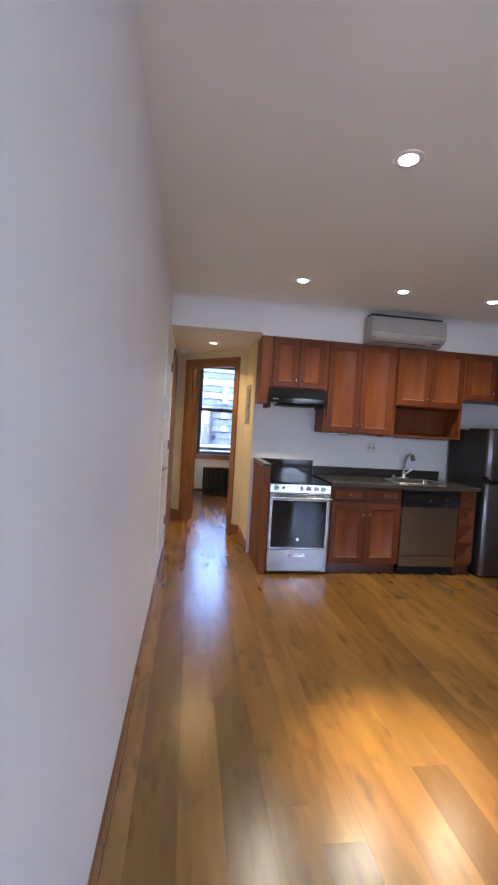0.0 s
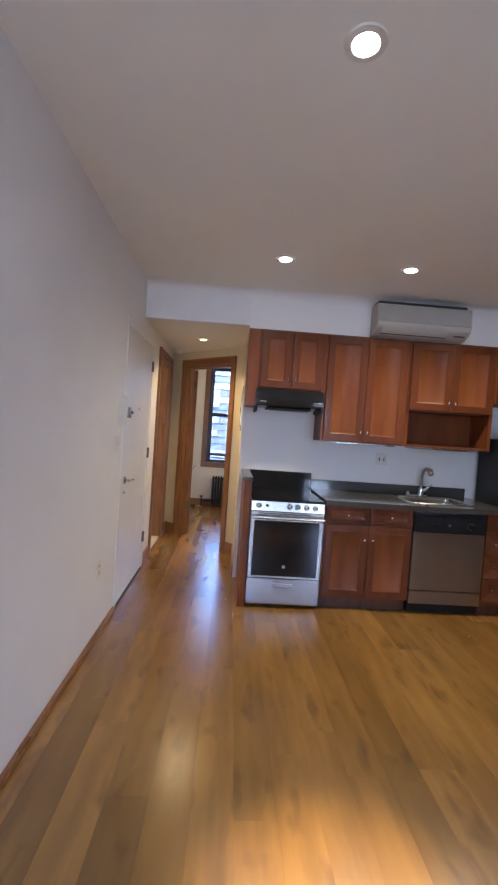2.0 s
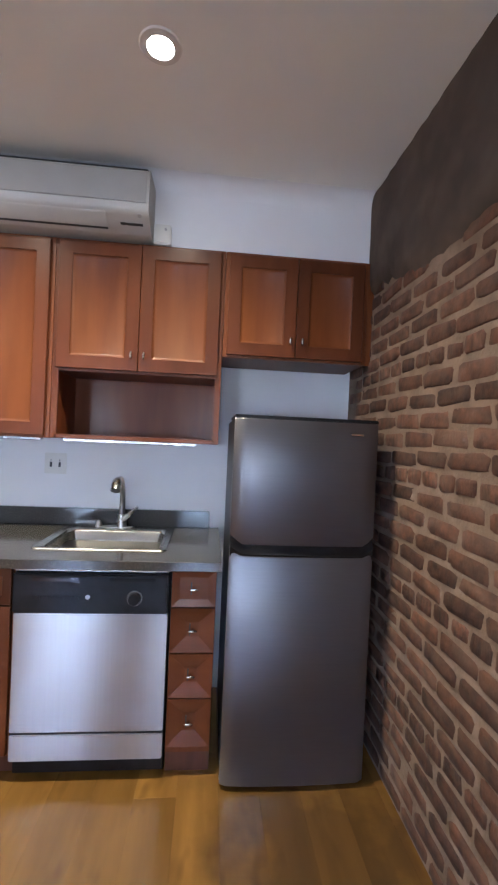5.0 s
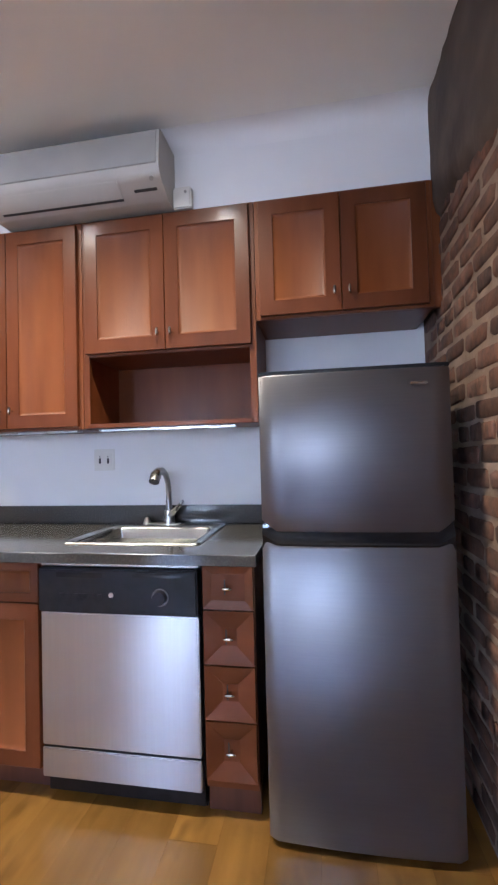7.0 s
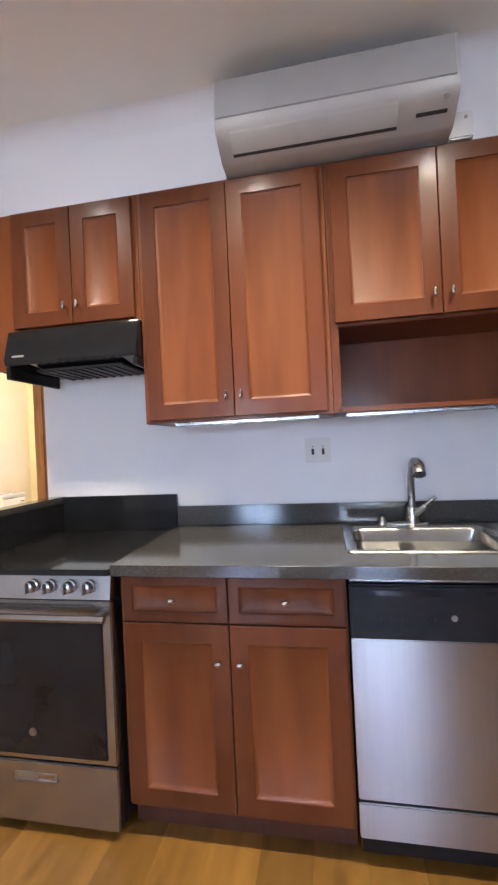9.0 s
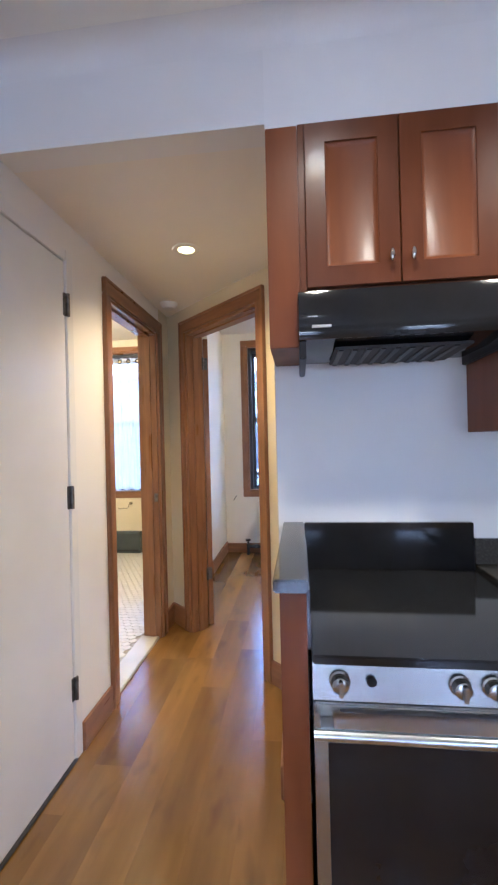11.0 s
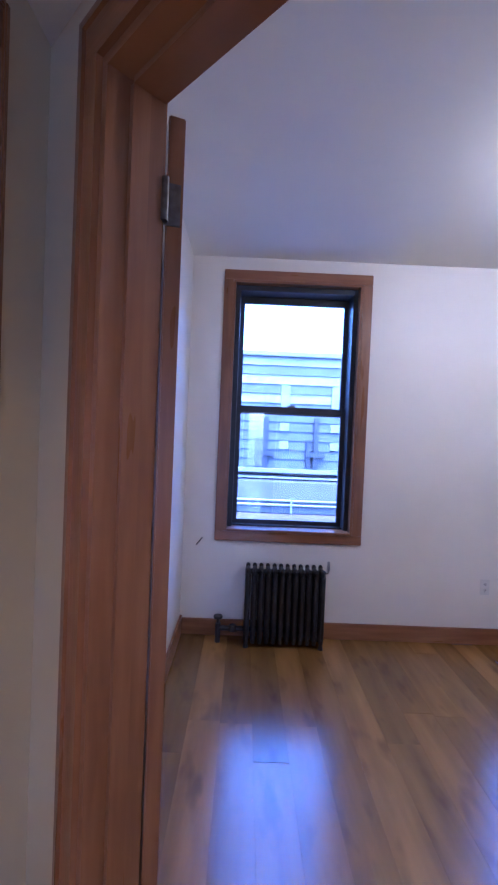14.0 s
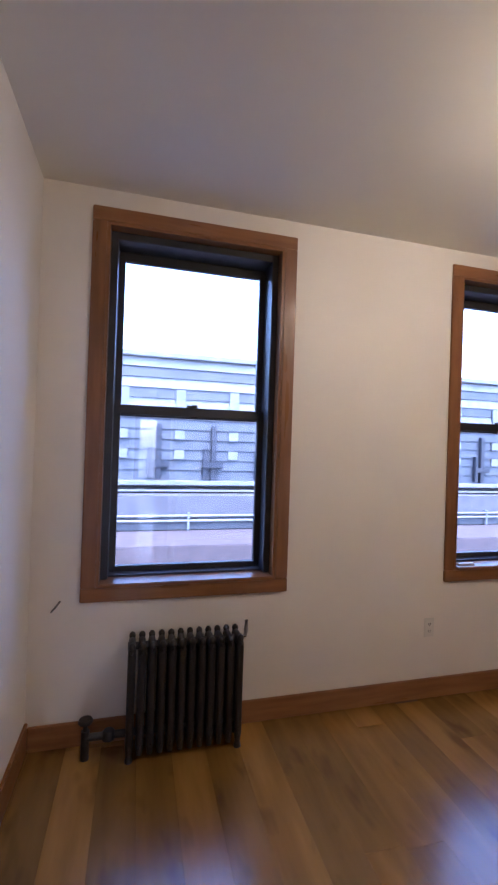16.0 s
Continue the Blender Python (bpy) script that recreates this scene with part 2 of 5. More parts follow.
CLOTH = bpy.data.materials.new("sheer_white_curtain")
CLOTH.use_nodes = True
ct = CLOTH.node_tree
cb = ct.nodes["Principled BSDF"]
cb.inputs["Base Color"].default_value = (0.86, 0.87, 0.88, 1)
cb.inputs["Roughness"].default_value = 0.9
thin = ct.nodes.new("ShaderNodeBsdfTranslucent")
thin.inputs["Color"].default_value = (0.9, 0.92, 0.95, 1)
clear = ct.nodes.new("ShaderNodeBsdfTransparent")
mix1, mix2 = ct.nodes.new("ShaderNodeMixShader"), ct.nodes.new("ShaderNodeMixShader")
mix1.inputs[0].default_value, mix2.inputs[0].default_value = 0.6, 0.22
weave = ct.nodes.new("ShaderNodeTexNoise")
weave.inputs["Scale"].default_value = 300
wb = ct.nodes.new("ShaderNodeBump")
wb.inputs["Strength"].default_value = 0.15
ct.links.new(weave.outputs["Fac"], wb.inputs["Height"])
ct.links.new(wb.outputs[0], cb.inputs["Normal"])
ct.links.new(cb.outputs[0], mix1.inputs[1])
ct.links.new(thin.outputs[0], mix1.inputs[2])
ct.links.new(mix1.outputs[0], mix2.inputs[1])
ct.links.new(clear.outputs[0], mix2.inputs[2])
ct.links.new(mix2.outputs[0], ct.nodes["Material Output"].inputs["Surface"])


# ---- mesh helpers ----
ORIGIN = {}


def box(bm, x0, x1, y0, y1, z0, z1, bevel=0.0):
    made = bmesh.ops.create_cube(bm, size=1)["verts"]
    for v in made:
        v.co = Vector((x0 + (v.co.x + 0.5) * (x1 - x0), y0 + (v.co.y + 0.5) * (y1 - y0), z0 + (v.co.z + 0.5) * (z1 - z0)))
    if bevel:
        edges = list({e for v in made for e in v.link_edges})
        bmesh.ops.bevel(bm, geom=edges, offset=bevel, segments=2, affect="EDGES", clamp_overlap=True)
    return bm


def boxed(x0, x1, y0, y1, z0, z1, bevel=0.0):
    return box(bmesh.new(), x0, x1, y0, y1, z0, z1, bevel)


def rod(bm, a, b, r, r2=None, seg=14):
    a, b = Vector(a), Vector(b)
    m = Matrix.Translation((a + b) / 2) @ (b - a).to_track_quat("Z", "Y").to_matrix().to_4x4()
    bmesh.ops.create_cone(bm, cap_ends=True, segments=seg, radius1=r, radius2=r if r2 is None else r2, depth=(b - a).length, matrix=m)
    return bm


def ball(bm, c, r, scale=(1, 1, 1), seg=14):
    bmesh.ops.create_uvsphere(bm, u_segments=seg, v_segments=seg // 2 + 1, radius=1, matrix=Matrix.Translation(c) @ Matrix.Diagonal((r * scale[0], r * scale[1], r * scale[2], 1)))
    return bm


def tube(bm, pts, r, seg=10):
    """A round pipe through points."""
    pts = [Vector(p) for p in pts]
    rings = []
    for i, p in enumerate(pts):
        d = (pts[min(i + 1, len(pts) - 1)] - pts[max(i - 1, 0)]).normalized()
        q = d.to_track_quat("Z", "Y")
        rad = r[i] if isinstance(r, (list, tuple)) else r
        rings.append([bm.verts.new(p + q @ Vector((rad * math.cos(k * math.tau / seg), rad * math.sin(k * math.tau / seg), 0))) for k in range(seg)])
    for a, b in zip(rings, rings[1:]):
        for k in range(seg):
            bm.faces.new((a[k], a[(k + 1) % seg], b[(k + 1) % seg], b[k]))
    bm.faces.new(rings[0][::-1])
    bm.faces.new(rings[-1])
    return bm


def lathe(bm, profile, centre, seg=24, axis="Z"):
    """A turned shape: (radius, height) pairs round an axis through centre."""
    c = Vector(centre)
    rings = []
    for r, h in profile:
        ring = []
        for k in range(seg):
            a = k * math.tau / seg
            p = Vector((r * math.cos(a), r * math.sin(a), h))
            if axis == "Y":
                p = Vector((p.x, p.z, p.y))
            if axis == "X":
                p = Vector((p.z, p.x, p.y))
            ring.append(bm.verts.new(c + p))
        rings.append(ring)
    for a, b in zip(rings, rings[1:]):
        for k in range(seg):
            bm.faces.new((a[k], a[(k + 1) % seg], b[(k + 1) % seg], b[k]))
    if profile[0][0] > 1e-4:
        bm.faces.new(rings[0][::-1])
    if profile[-1][0] > 1e-4:
        bm.faces.new(rings[-1])
    bmesh.ops.remove_doubles(bm, verts=bm.verts, dist=1e-5)
    bmesh.ops.recalc_face_normals(bm, faces=bm.faces)
    return bm


def prism(bm, corners, z0, z1):
    """An upright block over a plan outline."""
    low = [bm.verts.new((x, y, z0)) for x, y in corners]
    top = [bm.verts.new((x, y, z1)) for x, y in corners]
    bm.faces.new(low[::-1])
    bm.faces.new(top)
    n = len(corners)
    for i in range(n):
        bm.faces.new((low[i], low[(i + 1) % n], top[(i + 1) % n], top[i]))
    bmesh.ops.recalc_face_normals(bm, faces=bm.faces)
    return bm


def section(bm, outline, x0, x1):
    """A bar along x over an outline of (y, z)."""
    a = [bm.verts.new((x0, y, z)) for y, z in outline]
    b = [bm.verts.new((x1, y, z)) for y, z in outline]
    n = len(outline)
    bm.faces.new(a)
    bm.faces.new(b[::-1])
    for i in range(n):
        bm.faces.new((a[i], b[i], b[(i + 1) % n], a[(i + 1) % n]))
    bmesh.ops.recalc_face_normals(bm, faces=bm.faces)
    return bm


def smooth(mesh, angle=40):
    for p in mesh.polygons:
        p.use_smooth = not (max(abs(c) for c in p.normal) > 0.9999 and p.area > 2e-5)
    mesh.set_sharp_from_angle(angle=radians(angle))


def thing(name, base, label, category, group="", kind="", m=None):
    ob = new(name)
    ob.matrix_world = m if m is not None else Matrix.Translation(base)
    ob.empty_display_size = 0.1
    ORIGIN[ob] = Vector((0, 0, 0)) if m is not None else Vector(base)
    return tagged(ob, label, category, group, kind)


def part(name, bm, mat, parent, label="", flat=False):
    """One mesh under a thing or a part."""
    o = ORIGIN.get(parent, Vector((0, 0, 0)))
    bmesh.ops.translate(bm, verts=bm.verts, vec=-o)
    me = bpy.data.meshes.new(name)
    bm.to_mesh(me)
    bm.free()
    me.materials.append(mat)
    if not flat:
        smooth(me)
    ob = new(name, me)
    ob.parent = parent
    ORIGIN[ob] = o
    return tagged(ob, label)


def solid(name, bm, mat, label="", category="", kind="structure", group=""):
    """A mesh that stands by itself."""
    me = bpy.data.meshes.new(name)
    bm.to_mesh(me)
    bm.free()
    me.materials.append(mat)
    smooth(me)
    return tagged(new(name, me), label, category, group, kind)


# ---- large structure ----
LEFT, BRICK_X, BACK, SOFFIT_Y, REAR = -1.02, 2.912, 0.68, 0.385, -5.4
CEIL_K, CEIL_H, CEIL_B, FACADE = 2.68, 2.37, 2.755, 4.36
BATH_X0, BATH_X1, BATH_Y0 = -3.05, -1.145, 1.02
DOOR_P, DOOR_D, DOOR_N = Vector((-0.193, 1.479, 0)), Vector((-0.7176, 0.6965, 0)), Vector((0.6965, 0.7176, 0))


def pierced(u0, u1, v0, v1, z0, z1, holes, along):
    """One connected wall mesh along "x" or "y", with rectangular openings (from, to, z from, z to) right through it."""
    bm = bmesh.new()
    us = sorted({u0, u1, *(h[0] for h in holes), *(h[1] for h in holes)})
    zs = sorted({z0, z1, *(h[2] for h in holes), *(h[3] for h in holes)})
    made = {}

    def vert(i, k, v):
        if (i, k, v) not in made:
            made[i, k, v] = bm.verts.new((us[i], v, zs[k]) if along == "x" else (v, us[i], zs[k]))
        return made[i, k, v]

    def full(i, k):
        if not (0 <= i < len(us) - 1 and 0 <= k < len(zs) - 1):
            return False
        u, z = (us[i] + us[i + 1]) / 2, (zs[k] + zs[k + 1]) / 2
        return not any(a < u < b and lo < z < hi for a, b, lo, hi in holes)

    for i in range(len(us) - 1):
        for k in range(len(zs) - 1):
            if not full(i, k):
                continue
            for v in (v0, v1):
                bm.faces.new((vert(i, k, v), vert(i + 1, k, v), vert(i + 1, k + 1, v), vert(i, k + 1, v)))
            for di, dk, a, b in ((-1, 0, (0, 0), (0, 1)), (1, 0, (1, 0), (1, 1)), (0, -1, (0, 0), (1, 0)), (0, 1, (0, 1), (1, 1))):
                if not full(i + di, k + dk):
                    p, q = (i + a[0], k + a[1]), (i + b[0], k + b[1])
                    bm.faces.new((vert(*p, v0), vert(*q, v0), vert(*q, v1), vert(*p, v1)))
    bmesh.ops.recalc_face_normals(bm, faces=bm.faces)
    return bm


def wall_with_holes(name, x0, x1, y0, y1, z1, holes, mat):
    return solid(name, pierced(x0, x1, y0, y1, 0.0, z1, holes, "x"), mat)


def wall_y_with_holes(name, y0, y1, x0, x1, z1, holes, mat):
    return solid(name, pierced(y0, y1, x0, x1, 0.0, z1, holes, "y"), mat)


# living room, kitchen and hall
wall_y_with_holes("wall_west", REAR - 0.15, 2.30, LEFT - 0.125, LEFT, 2.9, [(-0.14, 0.815, 0, 2.195), (1.243, 1.995, 0, 2.175)], PAINT)
solid("wall_west_corridor", boxed(-1.40, LEFT - 0.125, -0.4, 0.9, 0, 2.9), PAINT)
solid("wall_brick_backing", boxed(BRICK_X, BRICK_X + 0.2, REAR - 0.15, FACADE + 0.25, -0.02, 2.9), MORTAR)
solid("wall_kitchen", boxed(-0.10, BRICK_X, BACK, BACK + 0.13, 0, 2.9), PAINT)
solid("wall_soffit", boxed(-0.10, BRICK_X - 0.02, SOFFIT_Y, BACK, 2.342, CEIL_K), PAINT)
# added cove: its rounding gives the soft light gradient along the soffit edge
r = 0.075
bm = section(bmesh.new(), [(SOFFIT_Y + 0.002, CEIL_K + 0.002), (SOFFIT_Y - r, CEIL_K + 0.002)] + [(SOFFIT_Y - r + r * math.sin(radians(a)), CEIL_K - 0.001 - r + r * math.cos(radians(a))) for a in range(0, 91, 9)], LEFT, BRICK_X - 0.02)
solid("trim_plaster_cove", bm, PAINT)
solid("wall_hall_header", boxed(LEFT, -0.10, SOFFIT_Y, SOFFIT_Y + 0.1, CEIL_H, CEIL_K), PAINT)
solid("wall_hall_east", boxed(-0.10, 0.03, BACK + 0.13, 1.389, 0, 2.9), CREAM)
solid("wall_hall_end", boxed(-0.103, -0.10, BACK + 0.0015, 1.387, 0, CEIL_H), CREAM)
solid("ceiling_kitchen", boxed(LEFT, BRICK_X, REAR, SOFFIT_Y + 0.1, CEIL_K, CEIL_K + 0.2), CEIL)
bm = prism(bmesh.new(), [(LEFT, SOFFIT_Y + 0.1), (-0.10, SOFFIT_Y + 0.1), (-0.10, 1.389), (LEFT, 2.282)], CEIL_H, CEIL_H + 0.3)
# warm wall paint instead of ceiling white: the hall lamp's yellow put into the colour
solid("ceiling_hall", bm, BEDROOM)
solid("wall_hall_strip", boxed(LEFT, LEFT + 0.003, 2.0755, 2.284, 0, CEIL_H), CREAM)


def door_line(s, n=0.0):
    return DOOR_P + DOOR_D * s + DOOR_N * n


def slanted(bm, s0, s1, n0, n1, z0, z1):
    """A block along the slanted bedroom door wall."""
    return prism(bm, [door_line(s, n)[:2] for s, n in ((s0, n0), (s1, n0), (s1, n1), (s0, n1))], z0, z1)


bm = bmesh.new()
slanted(bm, -0.135, 0.062, 0, 0.125, 0, 2.9)
slanted(bm, 0.062, 0.88, 0, 0.125, 2.19, 2.9)
slanted(bm, 0.88, 1.25, 0, 0.125, 0, 2.9)
solid("wall_bedroom_door", bm, CREAM)

# bedroom and bathroom
W1, W2, WB, WZ = (-0.722, 0.352), (1.378, 2.452), (-2.86, -1.80), (0.70, 2.662)
CAS = 0.072
wall_with_holes("wall_facade", BATH_X0 - 0.15, BRICK_X, FACADE, FACADE + 0.26, 2.95,
                [(a + CAS, b - CAS, WZ[0] + CAS, WZ[1] - CAS) for a, b in (W1, W2, WB)], BEDROOM)
solid("wall_bedroom_west", boxed(BATH_X1, -1.08, 2.30, FACADE, 0, 2.9), BEDROOM)
solid("wall_chimney_breast", boxed(-1.08, -0.952, 3.46, FACADE, 0, 2.9), BEDROOM)
solid("ceiling_bedroom", boxed(-1.08, BRICK_X, BACK + 0.13, FACADE, CEIL_B, CEIL_B + 0.15), CEIL)
solid("wall_bathroom_lining", boxed(BATH_X1 - 0.004, BATH_X1, 2.0, FACADE, 0, CEIL_B), CREAM)
solid("wall_bathroom_west", boxed(BATH_X0 - 0.12, BATH_X0, BATH_Y0, FACADE, 0, 2.9), CREAM)
solid("wall_bathroom_south", boxed(BATH_X0 - 0.12, BATH_X1, BATH_Y0 - 0.12, BATH_Y0, 0, 2.9), CREAM)
wall_with_holes("wall_bathroom_facade_lining", BATH_X0, BATH_X1 - 0.004, FACADE - 0.004, FACADE, CEIL_B, [(WB[0] + 0.01, WB[1] - 0.01, WZ[0] + 0.01, WZ[1] - 0.01)], CREAM)
solid("ceiling_bathroom", boxed(BATH_X0, BATH_X1, BATH_Y0, FACADE, CEIL_B, CEIL_B + 0.15), CREAM)

# rear of the living room
RW = [(-0.56, 0.44), (1.52, 2.42)]
RZ = (0.42, 2.22)
wall_with_holes("wall_rear", LEFT, BRICK_X, REAR - 0.26, REAR, 2.9, [(a + CAS, b - CAS, *RZ) for a, b in RW], PAINT)

floor = solid("floor", boxed(-1.2, BRICK_X, REAR - 0.1, FACADE + 0.02, -0.2, -0.009), SUBFLOOR, "glossy oak plank floor in warm honey tones", "floor")
floor_bath = solid("floor_bathroom", boxed(BATH_X0, BATH_X1, BATH_Y0, FACADE, -0.2, -0.003), GROUT, "white hexagon tiled bathroom floor", "floor")

# baseboards
def board_y(name, x, y0, y1, h, side, mat):
    t = 0.016 * side
    return solid(name, boxed(min(x, x + t), max(x, x + t), y0, y1, 0.0, h, 0.003), mat)


def board_x(name, y, x0, x1, h, side, mat):
    t = 0.016 * side
    return solid(name, boxed(x0, x1, min(y, y + t), max(y, y + t), 0.0, h, 0.003), mat)


solid("baseboard_living", boxed(LEFT, LEFT + 0.022, REAR, -0.187, 0.0, 0.04, 0.006), OAK_H)
board_y("baseboard_hall_entry", LEFT, 0.868, 1.16, 0.13, 1, OAK_H)
board_y("baseboard_hall_strip", LEFT + 0.003, 2.078, 2.268, 0.15, 1, OAK_H)
board_y("baseboard_hall_east", -0.10, BACK, 1.378, 0.13, -1, OAK_H)
bm = slanted(bmesh.new(), -0.118, -0.003, -0.016, 0, 0, 0.13)
solid("baseboard_door_east", bm, OAK_H)
bm = slanted(bmesh.new(), 0.941, 1.125, -0.016, 0, 0, 0.15)
solid("baseboard_door_west", bm, OAK_H)
board_y("baseboard_bedroom_west", -1.08, 2.45, 3.46, 0.137, 1, OAK_H)
board_x("baseboard_chimney_front", 3.46, -1.08, -0.936, 0.137, -1, OAK_H)
board_y("baseboard_chimney_side", -0.952, 3.46, FACADE, 0.137, 1, OAK_H)
board_x("baseboard_bedroom_facade", FACADE, -0.936, BRICK_X, 0.118, -1, OAK_H)
board_x("baseboard_bedroom_south", BACK + 0.13, 0.03, BRICK_X, 0.12, 1, OAK_H)


# ---- doors and door frames ----
def hinge(parent, y, z, h=0.1):
    bm = boxed(LEFT + 0.001, LEFT + 0.006, y - 0.024, y + 0.02, z - h / 2, z + h / 2, 0.001)
    rod(bm, (LEFT + 0.012, y, z - h / 2), (LEFT + 0.012, y, z + h / 2), 0.008)
    return part("hinge", bm, HINGE, parent, "dull steel butt hinge")


entry = thing("entry_door", (LEFT, 0.34, 0), "white painted steel entry door, closed, in white frame", "door", kind="structure")
entry.name = "door_1"
part("leaf", boxed(LEFT - 0.042, LEFT + 0.001, -0.128, 0.803, 0.012, 2.183, 0.003), GLOSS_WHITE, entry)
bm = boxed(LEFT - 0.01, LEFT + 0.008, -0.185, -0.132, 0, 2.24, 0.003)
box(bm, LEFT - 0.01, LEFT + 0.008, 0.807, 0.862, 0, 2.24, 0.003)
box(bm, LEFT - 0.01, LEFT + 0.008, -0.132, 0.807, 2.187, 2.24, 0.003)
part("door_frame", bm, GLOSS_WHITE, entry)
part("sill", boxed(LEFT - 0.17, LEFT + 0.012, -0.14, 0.815, 0.0005, 0.011, 0.003), DARK_SLOT, entry, "dark metal door saddle")
for z in (1.995, 1.151, 0.316):
    hinge(entry, 0.813, z)
lever = part("lever_handle", rod(rod(bmesh.new(), (LEFT, -0.055, 0.985), (LEFT + 0.012, -0.055, 0.985), 0.03), (LEFT + 0.01, -0.055, 0.985), (LEFT + 0.05, -0.055, 0.985), 0.01), PEWTER, entry, "brushed steel lever handle")
part("lever", tube(bmesh.new(), [(LEFT + 0.048, -0.06, 0.985), (LEFT + 0.05, -0.02, 0.985), (LEFT + 0.05, 0.05, 0.98), (LEFT + 0.045, 0.062, 0.979)], 0.008), PEWTER, lever)
part("key_plate", rod(bmesh.new(), (LEFT, -0.055, 0.89), (LEFT + 0.01, -0.055, 0.89), 0.014), PEWTER, entry)
bolt = part("deadbolt", box(boxed(LEFT, LEFT + 0.03, -0.11, -0.035, 1.475, 1.56, 0.006), LEFT, LEFT + 0.024, -0.035, -0.012, 1.49, 1.545, 0.004), PEWTER, entry, "tarnished rim deadbolt")
part("thumb_turn", boxed(LEFT + 0.03, LEFT + 0.048, -0.085, -0.06, 1.505, 1.53, 0.003), HINGE, bolt)
part("peephole", rod(bmesh.new(), (LEFT, 0.335, 1.56), (LEFT + 0.006, 0.335, 1.56), 0.012), PEWTER, entry)

bath = thing("door_2", (LEFT, 1.66, 0), "oak door frame with marble saddle, bathroom door swung inward", "door", kind="structure")


def casing_y(y0, y1, z0, z1):
    return boxed(LEFT, LEFT + 0.018, y0, y1, z0, z1, 0.004)


part("casing", casing_y(1.163, 1.243, 0, 2.175), OAK, bath)
part("casing", casing_y(1.995, 2.075, 0, 2.175), OAK, bath)
part("head_casing", casing_y(1.163, 2.075, 2.175, 2.26), OAK_H, bath)
part("jamb", boxed(BATH_X1, LEFT + 0.004, 1.243, 1.263, 0, 2.175, 0.002), OAK, bath)
part("jamb", boxed(BATH_X1, LEFT + 0.004, 1.975, 1.995, 0, 2.175, 0.002), OAK, bath)
part("head_jamb", boxed(BATH_X1, LEFT + 0.004, 1.263, 1.975, 2.155, 2.175, 0.002), OAK_H, bath)
bm = boxed(BATH_X1 + 0.05, BATH_X1 + 0.09, 1.263, 1.275, 0, 2.143, 0.002)
box(bm, BATH_X1 + 0.05, BATH_X1 + 0.09, 1.963, 1.975, 0, 2.143, 0.002)
box(bm, BATH_X1 + 0.05, BATH_X1 + 0.09, 1.263, 1.975, 2.143, 2.155, 0.002)
part("door_stop", bm, OAK, bath)
bm = boxed(LEFT + 0.016, LEFT + 0.026, 1.163, 1.178, 0, 2.26, 0.003)
box(bm, LEFT + 0.016, LEFT + 0.026, 2.06, 2.075, 0, 2.26, 0.003)
box(bm, LEFT + 0.016, LEFT + 0.026, 1.178, 2.06, 2.245, 2.26, 0.003)
part("back_band", bm, OAK, bath)
part("saddle", boxed(BATH_X1 - 0.02, LEFT - 0.012, 1.263, 1.975, -0.004, 0.018, 0.005), MARBLE, bath, "veined white marble saddle")
part("strike_plate", boxed(BATH_X1 + 0.10, BATH_X1 + 0.125, 1.971, 1.9735, 0.97, 1.03, 0.0005), HINGE, bath)
leaf_m = Matrix.Translation((-1.152, 2.21, 0)) @ Matrix.Rotation(radians(1), 4, "Z")


def hung(bm):
    """Turns a mesh built in the leaf's own axes to where the leaf hangs."""
    bmesh.ops.transform(bm, matrix=leaf_m, verts=bm.verts)
    return bm


part("leaf", hung(boxed(-0.04, 0, 0, 0.76, 0.025, 2.14, 0.003)), CREAM, bath, "cream painted door leaf")
bm = rod(bmesh.new(), (-0.04, 0.70, 0.98), (-0.048, 0.70, 0.98), 0.026)
ball(rod(bm, (-0.04, 0.70, 0.98), (-0.07, 0.70, 0.98), 0.009), (-0.082, 0.70, 0.98), 0.026, (0.8, 1, 1))
part("knob", hung(bm), CHROME, bath, "polished nickel door knob")

bed = thing("door_3", door_line(0.47), "oak-trimmed slanted doorway with stained panel door standing open", "door", kind="structure")
part("casing", slanted(bmesh.new(), -0.002, 0.064, -0.018, 0, 0, 2.19), OAK, bed)
part("casing", slanted(bmesh.new(), 0.878, 0.938, -0.018, 0, 0, 2.19), OAK, bed)
part("head_casing", slanted(bmesh.new(), -0.002, 0.938, -0.018, 0, 2.19, 2.272), OAK_H, bed)
part("back_band", slanted(bmesh.new(), 0.923, 0.938, -0.026, -0.018, 0, 2.272), OAK, bed)
part("back_band", slanted(bmesh.new(), -0.002, 0.012, -0.026, -0.018, 0, 2.272), OAK, bed)
part("back_band", slanted(bmesh.new(), 0.012, 0.923, -0.026, -0.018, 2.257, 2.272), OAK_H, bed)
part("jamb", slanted(bmesh.new(), 0.062, 0.082, -0.004, 0.128, 0, 2.17), OAK, bed)
part("jamb", slanted(bmesh.new(), 0.86, 0.88, -0.004, 0.128, 0, 2.17), OAK, bed)
part("head_jamb", slanted(bmesh.new(), 0.062, 0.88, -0.004, 0.128, 2.17, 2.19), OAK_H, bed)
part("door_stop", slanted(bmesh.new(), 0.848, 0.86, 0.045, 0.085, 0, 2.158), OAK, bed)
part("door_stop", slanted(bmesh.new(), 0.082, 0.089, 0.045, 0.085, 0, 2.158), OAK, bed)
part("door_stop", slanted(bmesh.new(), 0.089, 0.848, 0.045, 0.085, 2.158, 2.17), OAK_H, bed)
part("casing", slanted(bmesh.new(), 0.878, 0.945, 0.125, 0.143, 0, 2.19), OAK, bed)
part("casing", slanted(bmesh.new(), -0.01, 0.064, 0.125, 0.143, 0, 2.19), OAK, bed)
